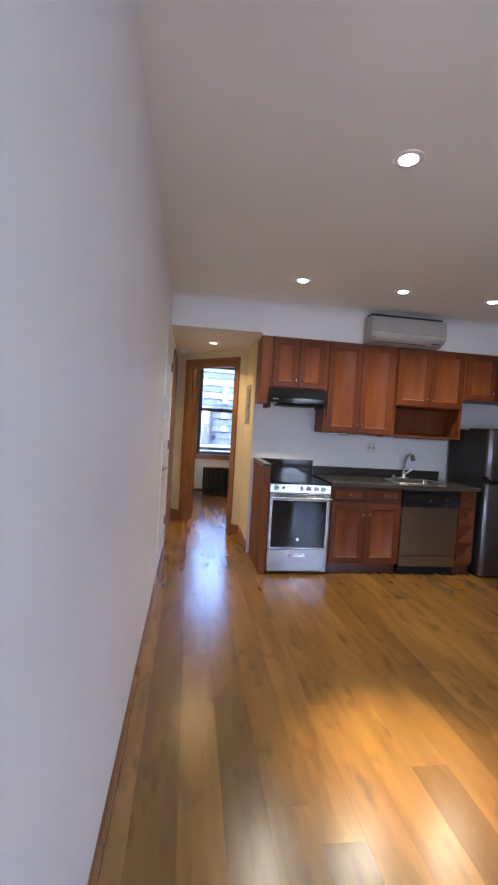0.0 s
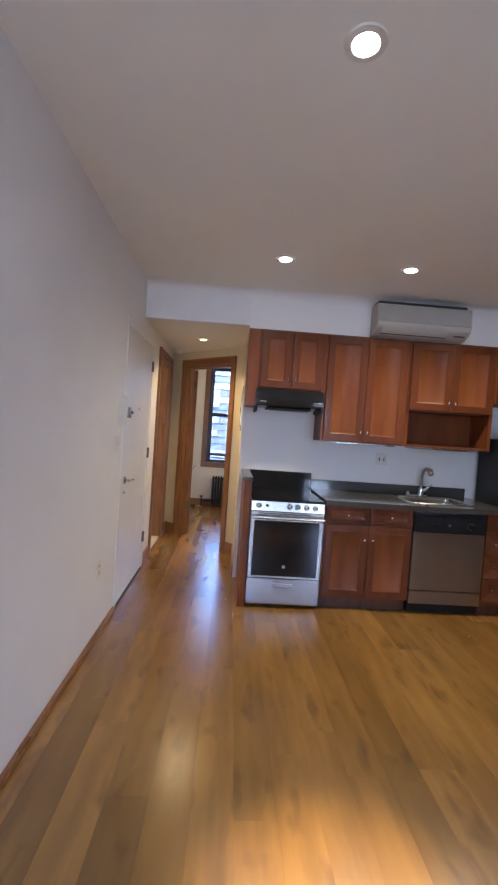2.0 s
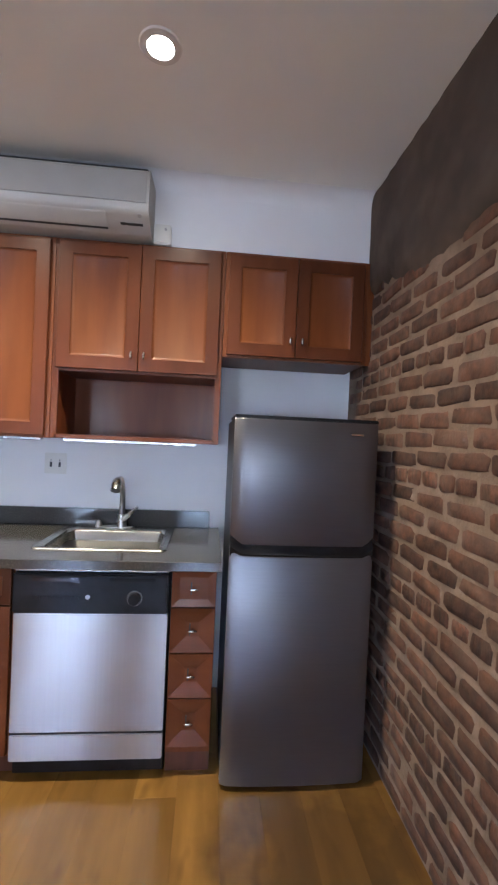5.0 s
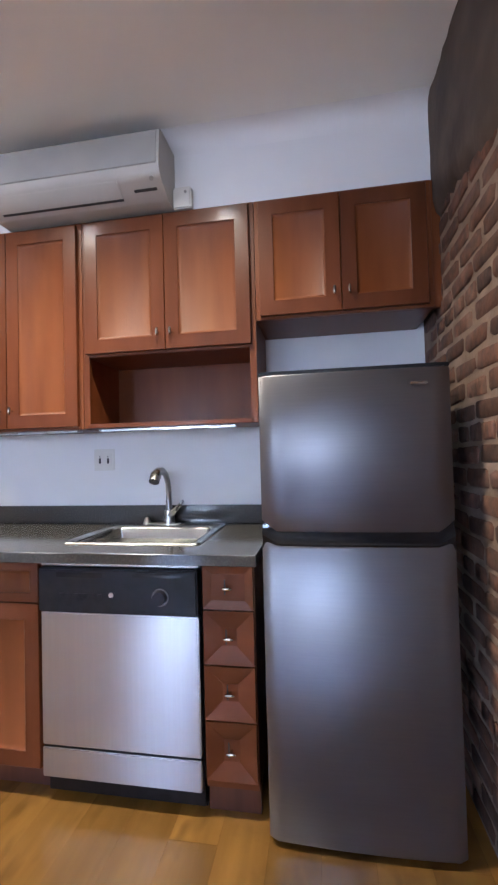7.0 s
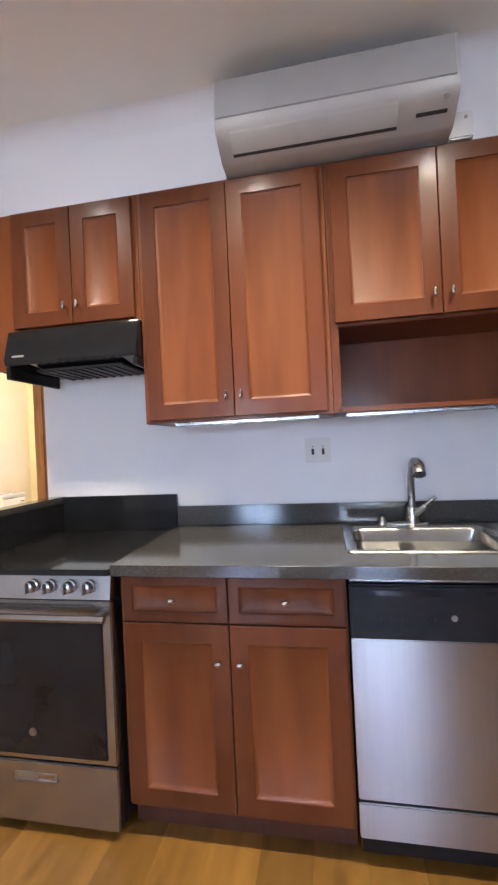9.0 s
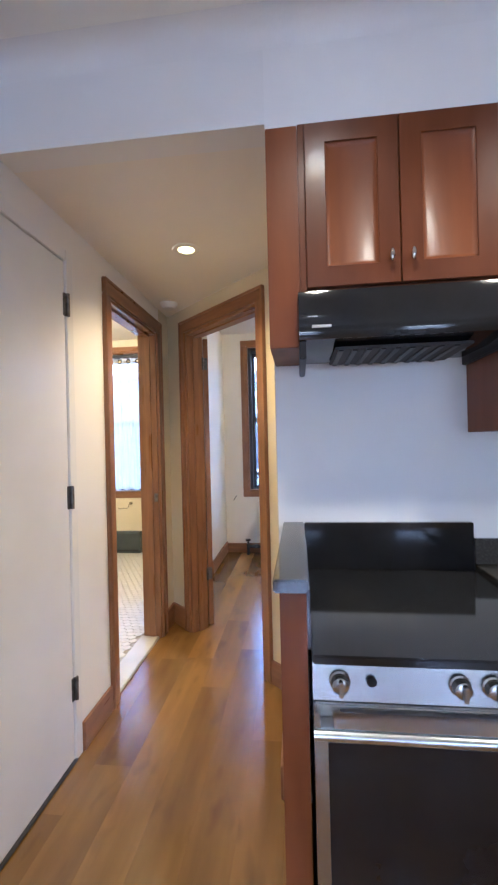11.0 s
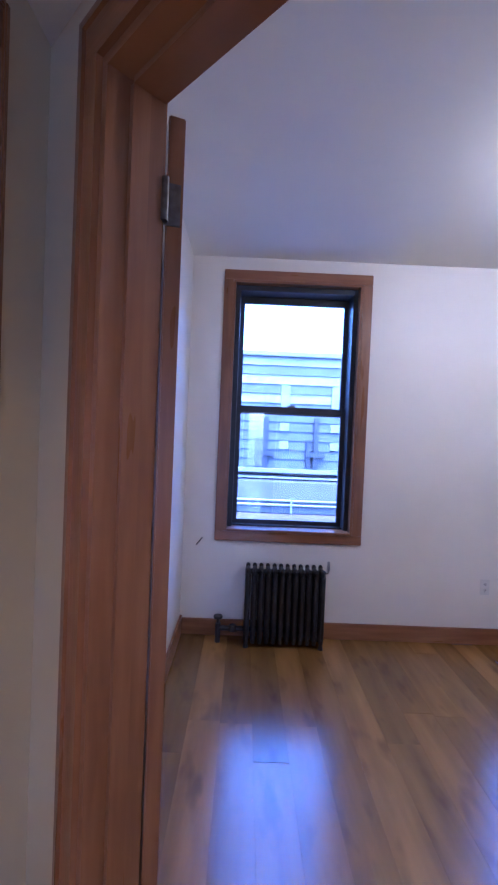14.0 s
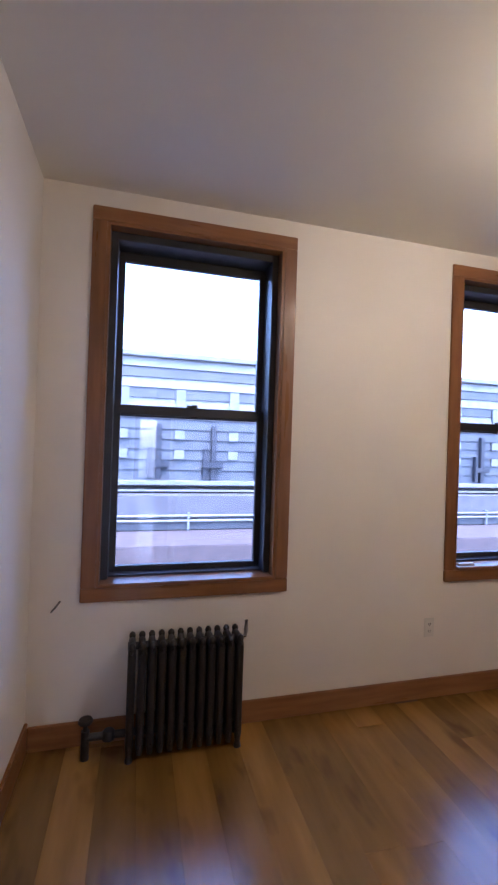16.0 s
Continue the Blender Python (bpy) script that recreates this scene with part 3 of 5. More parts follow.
part("head_casing", slanted(bmesh.new(), -0.01, 0.945, 0.125, 0.143, 2.19, 2.262), OAK_H, bed)

# the open leaf, hung on the west jamb, turned back into the bedroom
HX, HY = door_line(0.862, 0.14)[:2]
leaf_m = Matrix.Translation((HX, HY, 0)) @ Matrix.Rotation(LEAF_TURN, 4, "Z")
LW, LT = 0.765, 0.036
bm = bmesh.new()
for x0, x1, z0, z1 in ((0.010, 0.11, 0.012, 2.165), (LW - 0.11, LW, 0.012, 2.165), (0.11, LW - 0.11, 0.012, 0.24), (0.11, LW - 0.11, 0.86, 1.06), (0.11, LW - 0.11, 2.05, 2.165)):
    box(bm, x0, x1, -LT, 0, z0, z1, 0.0025)
bleaf = part("leaf", hung(bm), OAK, bed, "brown stained panel door leaf")
for z0, z1 in ((0.24, 0.86), (1.06, 2.05)):
    part("panel", hung(boxed(0.105, LW - 0.105, -LT + 0.011, -0.011, z0 - 0.005, z1 + 0.005)), OAK, bleaf)
    bm = bmesh.new()
    for x0, x1, a, b in ((0.11, 0.13, z0, z1), (LW - 0.13, LW - 0.11, z0, z1), (0.13, LW - 0.13, z0, z0 + 0.02), (0.13, LW - 0.13, z1 - 0.02, z1)):
        box(bm, x0, x1, -LT + 0.004, -0.004, a, b, 0.004)
    part("moulding", hung(bm), OAK, bleaf)
for side, y in ((-1, -LT), (1, 0.0)):
    k = lathe(bmesh.new(), [(0.027, 0), (0.027, 0.004), (0.011, 0.008), (0.010, 0.028), (0.020, 0.034), (0.027, 0.044), (0.026, 0.054), (0.016, 0.061), (0.0, 0.063)], (0, 0, 0), 20, "Y")
    if side < 0:
        bmesh.ops.scale(k, vec=(1, -1, 1), verts=k.verts)
        bmesh.ops.reverse_faces(k, faces=k.faces)
    bmesh.ops.translate(k, verts=k.verts, vec=(LW - 0.06, y, 1.035))
    part("knob", hung(k), CHROME, bleaf, "polished nickel door knob")
for z in (1.975, 0.40):
    bm = rod(bmesh.new(), (-0.008, 0.006, z - 0.045), (-0.008, 0.006, z + 0.045), 0.008)
    box(bm, 0.0075, 0.0103, -0.03, 0.004, z - 0.045, z + 0.045)
    part("hinge", hung(bm), HINGE, bleaf, "dull steel butt hinge")


# ---- windows ----
def window(name, m, width, z0, z1, deep, label, rail=None):
    """A sash window seen from inside; local x across, y outward from the wall's face, z up from the floor."""
    w = thing(name, (0, 0, 0), label, "window", kind="structure", m=m)
    h = width / 2
    c = CAS
    part("casing", boxed(-h, -h + c, -0.016, 0.0, z0 + c, z1 - c, 0.004), OAK, w)
    part("casing", boxed(h - c, h, -0.016, 0.0, z0 + c, z1 - c, 0.004), OAK, w)
    part("head_casing", boxed(-h, h, -0.016, 0.0, z1 - c, z1, 0.004), OAK_H, w)
    part("apron", boxed(-h, h, -0.018, 0.0, z0, z0 + c, 0.004), OAK_H, w)
    i = h - c
    a, b = z0 + c, z1 - c
    part("jamb_lining", boxed(-i, -i + 0.014, -0.012, deep - 0.03, a, b, 0.002), OAK, w)
    part("jamb_lining", boxed(i - 0.014, i, -0.012, deep - 0.03, a, b, 0.002), OAK, w)
    part("head_lining", boxed(-i + 0.014, i - 0.014, -0.012, deep - 0.03, b - 0.014, b, 0.002), OAK_H, w)
    part("window_sill", boxed(-i + 0.014, i - 0.014, -0.03, deep - 0.03, a, a + 0.018, 0.004), OAK_H, w)
    # fixed black frame, stepped towards the glass
    f = i - 0.014
    bm = bmesh.new()
    for x0, x1 in ((-f, -f + 0.035), (f - 0.035, f)):
        box(bm, x0, x1, 0.05, deep + 0.05, a + 0.018, b - 0.014, 0.003)
    box(bm, -f + 0.035, f - 0.035, 0.05, deep + 0.05, b - 0.054, b - 0.014, 0.003)
    box(bm, -f + 0.035, f - 0.035, 0.09, deep + 0.05, a + 0.018, a + 0.028, 0.003)
    part("window_frame", bm, SASH, w, "black painted metal frame")
    s = f - 0.035
    mid = rail if rail else (a + b) / 2
    for label2, lo, hi, y in (("lower_sash", a + 0.028, mid + 0.03, deep - 0.045), ("upper_sash", mid - 0.03, b - 0.054, deep)):
        bm = bmesh.new()
        st = 0.033
        bot = 0.03
        box(bm, -s, -s + st, y, y + 0.035, lo, hi, 0.003)
        box(bm, s - st, s, y, y + 0.035, lo, hi, 0.003)
        box(bm, -s + st, s - st, y, y + 0.035, lo, lo + (bot if label2 == "lower_sash" else 0.05), 0.003)
        box(bm, -s + st, s - st, y, y + 0.035, hi - 0.05, hi, 0.003)
        sash = part(label2, bm, SASH, w)
        pane = part("pane", boxed(-s + st - 0.004, s - st + 0.004, y + 0.015, y + 0.019, lo + bot - 0.004, hi - 0.046), GLASS, sash, "clear glass pane")
        pane.visible_shadow = False
    lock = part("sash_lock", box(boxed(-0.03, 0.03, deep - 0.06, deep - 0.03, mid + 0.03, mid + 0.042, 0.003), -0.008, 0.03, deep - 0.075, deep - 0.06, mid + 0.034, mid + 0.045, 0.003), HINGE, w)
    return w


wide = W1[1] - W1[0]
window("window_1", pose((W1[0] + W1[1]) / 2, FACADE, 0), wide, WZ[0], WZ[1], 0.19, "double-hung black sash window in oak casing above radiator", 1.668)
window("window_2", pose((W2[0] + W2[1]) / 2, FACADE, 0), wide, WZ[0], WZ[1], 0.19, "double-hung black sash window in oak casing beside the outlet", 1.668)
window("window_3", pose((WB[0] + WB[1]) / 2, FACADE - 0.004, 0), WB[1] - WB[0], WZ[0], WZ[1], 0.19, "bathroom sash window in oak casing behind sheer curtain", 1.668)
for k, (a, b) in enumerate(RW):
    window("window_%d" % (4 + k), pose((a + b) / 2, REAR, 0, 0, 0, 180), b - a, RZ[0] - CAS, RZ[1] + CAS, 0.19, "tall double-hung sash window in oak casing", 1.32)
    # daylight from the open sky beyond the street
    data = bpy.data.lights.new("rear_window_daylight", "AREA")
    data.shape, data.size, data.size_y = "RECTANGLE", b - a - 2 * CAS - 0.1, 1.65
    data.energy, data.color = REAR_DAY * (b - a), (0.9, 0.95, 1.0)
    lamp = new("rear_window_daylight", data)
    lamp.matrix_world = look(((a + b) / 2, REAR - 0.01, 1.32), ((a + b) / 2, 0, 1.32))


# ---- ceiling lights ----
def downlight(x, y, z, glow, colour, watts, label, group, cone=150, tilt=(0, 0, 0)):
    d = thing("downlight", (x, y, z), label, "ceiling light", group)
    part("trim_ring", lathe(bmesh.new(), [(0.040, -0.001), (0.044, -0.007), (0.066, -0.005), (0.07, 0.0)], (x, y, z), 32), PLASTIC, d, "white trim ring")
    part("bulb_face", lathe(bmesh.new(), [(0.0, -0.012), (0.02, -0.0105), (0.034, -0.006), (0.041, -0.001), (0.041, 0.0)], (x, y, z), 32), glow, d, "glowing lens")
    data = bpy.data.lights.new("downlight_beam", "SPOT")
    data.energy, data.color, data.spot_size, data.spot_blend, data.shadow_soft_size = watts, colour, radians(cone), 1.0, 0.05
    lamp = new("downlight_beam", data)
    lamp.parent = d
    lamp.location, lamp.rotation_euler = (0, 0, -0.03), tilt
    return d


KLABEL = "round recessed ceiling downlight with white trim, lit"
for x, y, watts, cone in ((0.1, -0.35, LAMP * 0.2, 146), (1.016, -0.345, LAMP * 0.38, 142), (1.903, -0.33, LAMP * 0.34, 142), (0.133, -2.06, LAMP * 3.4, 28)):
    downlight(x, y, CEIL_K, LAMP_GLOW, (1.0, 0.72, 0.2) if y < -1 else (1.0, 0.78, 0.46), watts, KLABEL, "kitchen downlights", cone, (-0.10, -0.04, 0) if y < -1 else (0, 0, 0))
downlight(-0.565, 1.173, CEIL_H, HALL_GLOW, (1.0, 0.64, 0.25), HALL_LAMP, "round recessed hall downlight glowing warm yellow", "hall downlight", 132)

globe = thing("ceiling_globe_light", (1.15, 2.95, CEIL_B), "warm white globe ceiling light in the bedroom", "ceiling light")
part("canopy", lathe(bmesh.new(), [(0.09, 0), (0.09, -0.015), (0.05, -0.03), (0.0, -0.03)], (1.15, 2.95, CEIL_B), 28), PLASTIC, globe)
part("shade", ball(bmesh.new(), (1.15, 2.95, CEIL_B - 0.085), 0.1, (1, 1, 0.75), 20), BATH_GLOW, globe)
data = bpy.data.lights.new("bedroom_bulb", "POINT")
data.energy, data.color, data.shadow_soft_size = BED_LAMP, (1.0, 0.68, 0.22), 0.11
lamp = new("bedroom_bulb", data)
lamp.parent, lamp.location = globe, (0, 0, -0.2)

globe = thing("ceiling_globe_light", (-2.1, 2.6, CEIL_B), "warm white globe ceiling light in the bathroom", "ceiling light")
part("canopy", lathe(bmesh.new(), [(0.09, 0), (0.09, -0.015), (0.05, -0.03), (0.0, -0.03)], (-2.1, 2.6, CEIL_B), 28), PLASTIC, globe)
part("shade", ball(bmesh.new(), (-2.1, 2.6, CEIL_B - 0.085), 0.1, (1, 1, 0.75), 20), BATH_GLOW, globe)
data = bpy.data.lights.new("bathroom_bulb", "POINT")
data.energy, data.color, data.shadow_soft_size = BATH_LAMP, (1.0, 0.80, 0.5), 0.11
lamp = new("bathroom_bulb", data)
lamp.parent, lamp.location = globe, (0, 0, -0.2)


# ---- kitchen ----
def handle(parent, x, y, z, upright):
    """A small nickel knob on a short stem: an upright bar or a round button."""
    bm = rod(bmesh.new(), (x, y, z), (x, y - 0.018, z), 0.004, seg=10)
    if upright:
        ball(bm, (x, y - 0.022, z), 0.0075, (1, 1, 2.6), 12)
    else:
        ball(bm, (x, y - 0.021, z), 0.011, (1.25, 0.8, 0.85), 12)
    return part("knob", bm, CHROME, parent, "polished nickel knob")


def shaker(parent, x0, x1, z0, z1, y, knob=None, rail=0.062, name="door", upright=True, mat=CHERRY):
    """A framed door with a sunk panel; y is the face of the carcass behind it."""
    bm = bmesh.new()
    f = y - 0.02
    # one mitred frame: back, outer edge, eased face, inner edge
    loops = []
    for inset, depth in ((0.0, y - 0.001), (0.0, f + 0.002), (0.002, f), (rail - 0.0015, f), (rail, f + 0.0015), (rail, y - 0.001)):
        loops.append([bm.verts.new((px, depth, pz)) for px, pz in ((x0 + inset, z0 + inset), (x1 - inset, z0 + inset), (x1 - inset, z1 - inset), (x0 + inset, z1 - inset))])
    for a, b in zip(loops, loops[1:] + loops[:1]):
        for k in range(4):
            bm.faces.new((a[k], a[(k + 1) % 4], b[(k + 1) % 4], b[k]))
    bmesh.ops.recalc_face_normals(bm, faces=bm.faces)
    d = part(name, bm, CHERRY_FRAME if mat is CHERRY else mat, parent)
    bm = bmesh.new()
    # bevelled inner edge and flat panel
    q = [(x0 + rail, z0 + rail), (x1 - rail, z0 + rail), (x1 - rail, z1 - rail), (x0 + rail, z1 - rail)]
    e = 0.014
    r = [(x0 + rail + e, z0 + rail + e), (x1 - rail - e, z0 + rail + e), (x1 - rail - e, z1 - rail - e), (x0 + rail + e, z1 - rail - e)]
    va = [bm.verts.new((px, f + 0.004, pz)) for px, pz in q]
    vb = [bm.verts.new((px, f + 0.0125, pz)) for px, pz in r]
    for k in range(4):
        bm.faces.new((va[k], va[(k + 1) % 4], vb[(k + 1) % 4], vb[k]))
    bm.faces.new(vb)
    bmesh.ops.recalc_face_normals(bm, faces=bm.faces)
    box(bm, x0 + rail - 0.004, x1 - rail + 0.004, f + 0.0135, y - 0.002, z0 + rail - 0.004, z1 - rail + 0.004)
    part("panel", bm, mat, d)
    if knob:
        handle(d, knob[0], f, knob[1], upright)
    return d


def wall_cabinet(x0, x1, z0, z1, knob_z, label, deep=True, split=None, open_to=None):
    c = thing("wall_cabinet", ((x0 + x1) / 2, BACK, z0), label, "cabinet", "cherry wall cabinets")
    y = 0.362
    low = open_to if open_to else z0
    part("side_panel", boxed(x0, x0 + 0.018, y + 0.02, BACK - 0.002, low, z1, 0.001), CHERRY, c)
    part("side_panel", boxed(x1 - 0.018, x1, y + 0.02, BACK - 0.002, low, z1, 0.001), CHERRY, c)
    part("bottom_panel", boxed(x0 + 0.018, x1 - 0.018, y + 0.02, BACK - 0.002, z0, z0 + 0.018, 0.001), CHERRY_H, c)
    part("top_panel", boxed(x0 + 0.018, x1 - 0.018, y + 0.02, BACK - 0.002, z1 - 0.018, z1, 0.001), CHERRY_H, c)
    part("back_panel", boxed(x0 + 0.018, x1 - 0.018, BACK - 0.012, BACK - 0.002, low + 0.018, z1 - 0.018), CHERRY, c)
    bm = bmesh.new()
    box(bm, x0, x0 + 0.03, y, y + 0.02, low, z1, 0.0015)
    box(bm, x1 - 0.03, x1, y, y + 0.02, low, z1, 0.0015)
    box(bm, x0 + 0.03, x1 - 0.03, y, y + 0.02, z1 - 0.035, z1, 0.0015)
    box(bm, x0 + 0.03, x1 - 0.03, y, y + 0.02, z0, z0 + 0.03, 0.0015)
    part("face_frame", bm, CHERRY, c)
    if open_to:
        part("shelf_board", boxed(x0 + 0.018, x1 - 0.018, y, BACK - 0.012, low, low + 0.02, 0.002), CHERRY_H, c)
    m = split if split else (x0 + x1) / 2
    shaker(c, x0 + 0.02, m - 0.0015, z0 + 0.012, z1 - 0.015, y, (m - 0.03, knob_z))
    shaker(c, m + 0.0015, x1 - 0.02, z0 + 0.012, z1 - 0.015, y, (m + 0.03, knob_z))
    return c


hood_cab = wall_cabinet(0.0, 0.592, 1.82, 2.342, 1.905, "short cherry wall cabinet with two doors above range hood")
part("filler", boxed(-0.098, -0.001, 0.366, BACK - 0.002, 1.66, 2.342, 0.002), CHERRY, hood_cab, "cherry filler strip")
wall_cabinet(0.594, 1.352, 1.39, 2.342, 1.485, "tall cherry wall cabinet with two shaker doors")
wall_cabinet(1.354, 2.155, 1.715, 2.342, 1.80, "cherry wall cabinet with open shelf below two doors", open_to=1.392)
fc = wall_cabinet(2.157, 2.875, 1.825, 2.342, 1.915, "cherry wall cabinet with two doors above the fridge")
part("filler", boxed(2.876, 2.912, 0.366, 0.386, 1.825, 2.342, 0.001), CHERRY, fc)

for x0, x1 in ((0.70, 1.30), (1.40, 2.05)):
    s = thing("under_cabinet_light", ((x0 + x1) / 2, 0.40, 1.39), "slim metal strip light under the wall cabinets, off", "strip light", "strip lights")
    part("housing", boxed(x0, x1, 0.40, 0.44, 1.379, 1.3895, 0.004), PEWTER, s)
    part("diffuser", boxed(x0 + 0.02, x1 - 0.02, 0.408, 0.432, 1.376, 1.3788, 0.001), HINGE, s)

# range hood
hood = thing("range_hood", (0.29, 0.45, 1.64), "black under-cabinet range hood with slanted front", "range hood")
part("canopy", section(bmesh.new(), [(0.30, 1.69), (0.335, 1.818), (0.66, 1.818), (0.66, 1.66), (0.44, 1.655), (0.31, 1.668)], -0.008, 0.59), BLACK_GLOSS, hood)
part("side_skirt", boxed(-0.008, 0.012, 0.31, 0.655, 1.612, 1.665, 0.003), BLACK_SATIN, hood)
part("side_skirt", boxed(0.57, 0.59, 0.31, 0.655, 1.63, 1.665, 0.003), BLACK_SATIN, hood)
part("filter", boxed(0.10, 0.50, 0.36, 0.62, 1.645, 1.6545, 0.002), DARK_SLOT, hood)
for k in range(9):
    part("filter_rib", boxed(0.11 + k * 0.042, 0.125 + k * 0.042, 0.365, 0.615, 1.641, 1.645), BLACK_SATIN, hood)
for x in (0.25, 0.29, 0.36):
    part("switch", boxed(x - 0.012, x + 0.012, 0.303, 0.312, 1.672, 1.684, 0.002), BLACK_GLOSS, hood)
part("badge", boxed(0.03, 0.085, 0.3005, 0.304, 1.70, 1.708), PLASTIC_GREY, hood)

# range side panel with granite cap
pan = thing("range_side_panel", (-0.04, 0.3, 0), "cherry end panel with granite cap beside the range", "panel")
part("panel", boxed(-0.068, -0.008, 0.005, BACK, 0, 1.035, 0.002), CHERRY, pan)
part("cap", boxed(-0.082, -0.004, -0.01, BACK, 1.036, 1.066, 0.004), GRANITE, pan, "dark granite cap")
part("side_splash", boxed(-0.0075, 0.0, 0.02, BACK, 0.9, 1.035, 0.001), BLACK_GLOSS, pan)
part("back_splash", boxed(-0.0035, 0.598, BACK - 0.025, BACK - 0.0005, 0.60, 1.066, 0.003), BLACK_GLOSS, pan, "polished black granite splashback")

# range
rg = thing("range", (0.3, 0.32, 0), "stainless steel electric range with black glass oven door", "stove")
part("body", boxed(0.002, 0.597, 0.045, 0.645, 0.03, 0.878, 0.003), BLACK_SATIN, rg)
for x in (0.04, 0.56):
    for y in (0.09, 0.6):
        part("foot", rod(bmesh.new(), (x, y, 0), (x, y, 0.032), 0.014), BLACK_SATIN, rg)
part("cooktop", boxed(0.001, 0.598, -0.005, 0.648, 0.879, 0.9, 0.004), BLACK_GLOSS, rg, "black glass cooktop")
ctl = part("control_panel", section(bmesh.new(), [(0.0, 0.80), (0.012, 0.878), (0.06, 0.878), (0.06, 0.80)], 0.001, 0.598), STEEL_H, rg, "brushed steel control panel")
for x in (0.06, 0.312, 0.378, 0.452, 0.522):
    k = part("control_knob", lathe(bmesh.new(), [(0.023, 0.0), (0.023, -0.006), (0.0195, -0.008), (0.018, -0.026), (0.014, -0.029), (0.0, -0.029)], (x, 0.006, 0.842), 24, "Y"), STEEL_H, ctl, "steel knob")
    part("grip", boxed(x - 0.0045, x + 0.0045, -0.036, -0.02, 0.825, 0.859, 0.002), STEEL_H, k)
part("indicator", rod(bmesh.new(), (0.128, 0.006, 0.845), (0.128, -0.003, 0.845), 0.011), BLACK_SATIN, ctl)
od = part("oven_door", boxed(0.002, 0.597, 0.004, 0.044, 0.25, 0.792, 0.004), STEEL_H, rg, "oven door with steel frame")
part("window", boxed(0.032, 0.565, -0.001, 0.01, 0.268, 0.722, 0.003), BLACK_GLOSS, od, "black glass oven window")
part("vent", boxed(0.06, 0.54, 0.001, 0.008, 0.775, 0.783, 0.001), DARK_SLOT, od)
bm = rod(bmesh.new(), (0.0, -0.042, 0.752), (0.599, -0.042, 0.752), 0.0125, seg=16)
for x in (0.03, 0.57):
    box(bm, x - 0.014, x + 0.014, -0.042, 0.004, 0.742, 0.762, 0.003)
part("handle", bm, STEEL_H, od, "tubular steel handle")
part("emblem", rod(bmesh.new(), (0.294, -0.001, 0.348), (0.294, -0.003, 0.348), 0.0135, seg=20), STEEL, od)
dr = part("storage_drawer", boxed(0.002, 0.597, 0.004, 0.044, 0.034, 0.243, 0.004), STEEL_H, rg, "steel storage drawer")
part("pull", box(boxed(0.215, 0.375, -0.003, 0.006, 0.178, 0.186, 0.001), 0.215, 0.375, 0.002, 0.0055, 0.186, 0.206), STEEL, dr)
part("pull_recess", boxed(0.225, 0.365, 0.0015, 0.0038, 0.188, 0.204), PEWTER, dr)

# base cabinets
bc = thing("base_cabinet", (0.99, 0.35, 0), "cherry base cabinet with two drawers over two doors", "cabinet", "cherry base cabinets")
part("body", boxed(0.612, 1.358, 0.05, BACK - 0.002, 0.1, 0.876, 0.002), CHERRY, bc)
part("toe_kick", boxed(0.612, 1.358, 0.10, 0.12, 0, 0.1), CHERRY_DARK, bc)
for x0, x1 in ((0.628, 0.985), (0.989, 1.352)):
    shaker(bc, x0, x1, 0.722, 0.872, 0.05, ((x0 + x1) / 2, 0.797), 0.035, "drawer", False)
shaker(bc, 0.628, 0.985, 0.112, 0.716, 0.05, (0.952, 0.60), 0.06, upright=False)
shaker(bc, 0.989, 1.352, 0.112, 0.716, 0.05, (1.022, 0.60), 0.06, upright=False)

ds = thing("drawer_cabinet", (2.075, 0.35, 0), "narrow cherry drawer cabinet with four drawers beside fridge", "cabinet", "cherry base cabinets")
part("body", boxed(1.984, 2.17, 0.05, BACK - 0.002, 0.1, 0.876, 0.002), CHERRY, ds)
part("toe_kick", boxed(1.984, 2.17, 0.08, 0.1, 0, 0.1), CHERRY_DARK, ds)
for k, (z0, z1) in enumerate(((0.72, 0.872), (0.53, 0.714), (0.34, 0.524), (0.135, 0.334))):
    bm = bmesh.new()
    a = [bm.verts.new((x, 0.032, z)) for x, z in ((1.988, z0), (2.167, z0), (2.167, z1), (1.988, z1))]
    b = [bm.verts.new((x, 0.049, z)) for x, z in ((1.988, z0), (2.167, z0), (2.167, z1), (1.988, z1))]
    e = 0.062 if k else 0.03
    sunk = 0.044 if k else 0.038
    c = [bm.verts.new((x, sunk, z)) for x, z in ((1.988 + e, z0 + e), (2.167 - e, z0 + e), (2.167 - e, z1 - e), (1.988 + e, z1 - e))]
    for i in range(4):
        j = (i + 1) % 4
        bm.faces.new((a[i], a[j], b[j], b[i]))
        bm.faces.new((a[i], c[i], c[j], a[j]))
    bm.faces.new(c)
    bm.faces.new(b[::-1])
    bmesh.ops.recalc_face_normals(bm, faces=bm.faces)
    d = part("drawer", bm, CHERRY_H, ds, "drawer front with sloping mitred bevels", flat=True)
    zm = (z0 + z1) / 2
    part("backplate", boxed(2.064, 2.069, sunk - 0.003, sunk + 0.001, zm - 0.026, zm + 0.026, 0.001), DARK_SLOT, d, "thin dark backplate")
    bm = rod(bmesh.new(), (2.078, sunk, zm), (2.078, sunk - 0.02, zm), 0.004, seg=10)
    part("knob", ball(bm, (2.078, sunk - 0.022, zm), 0.0072, (2.5, 0.9, 0.9), 12), CHROME, d, "short nickel bar pull")

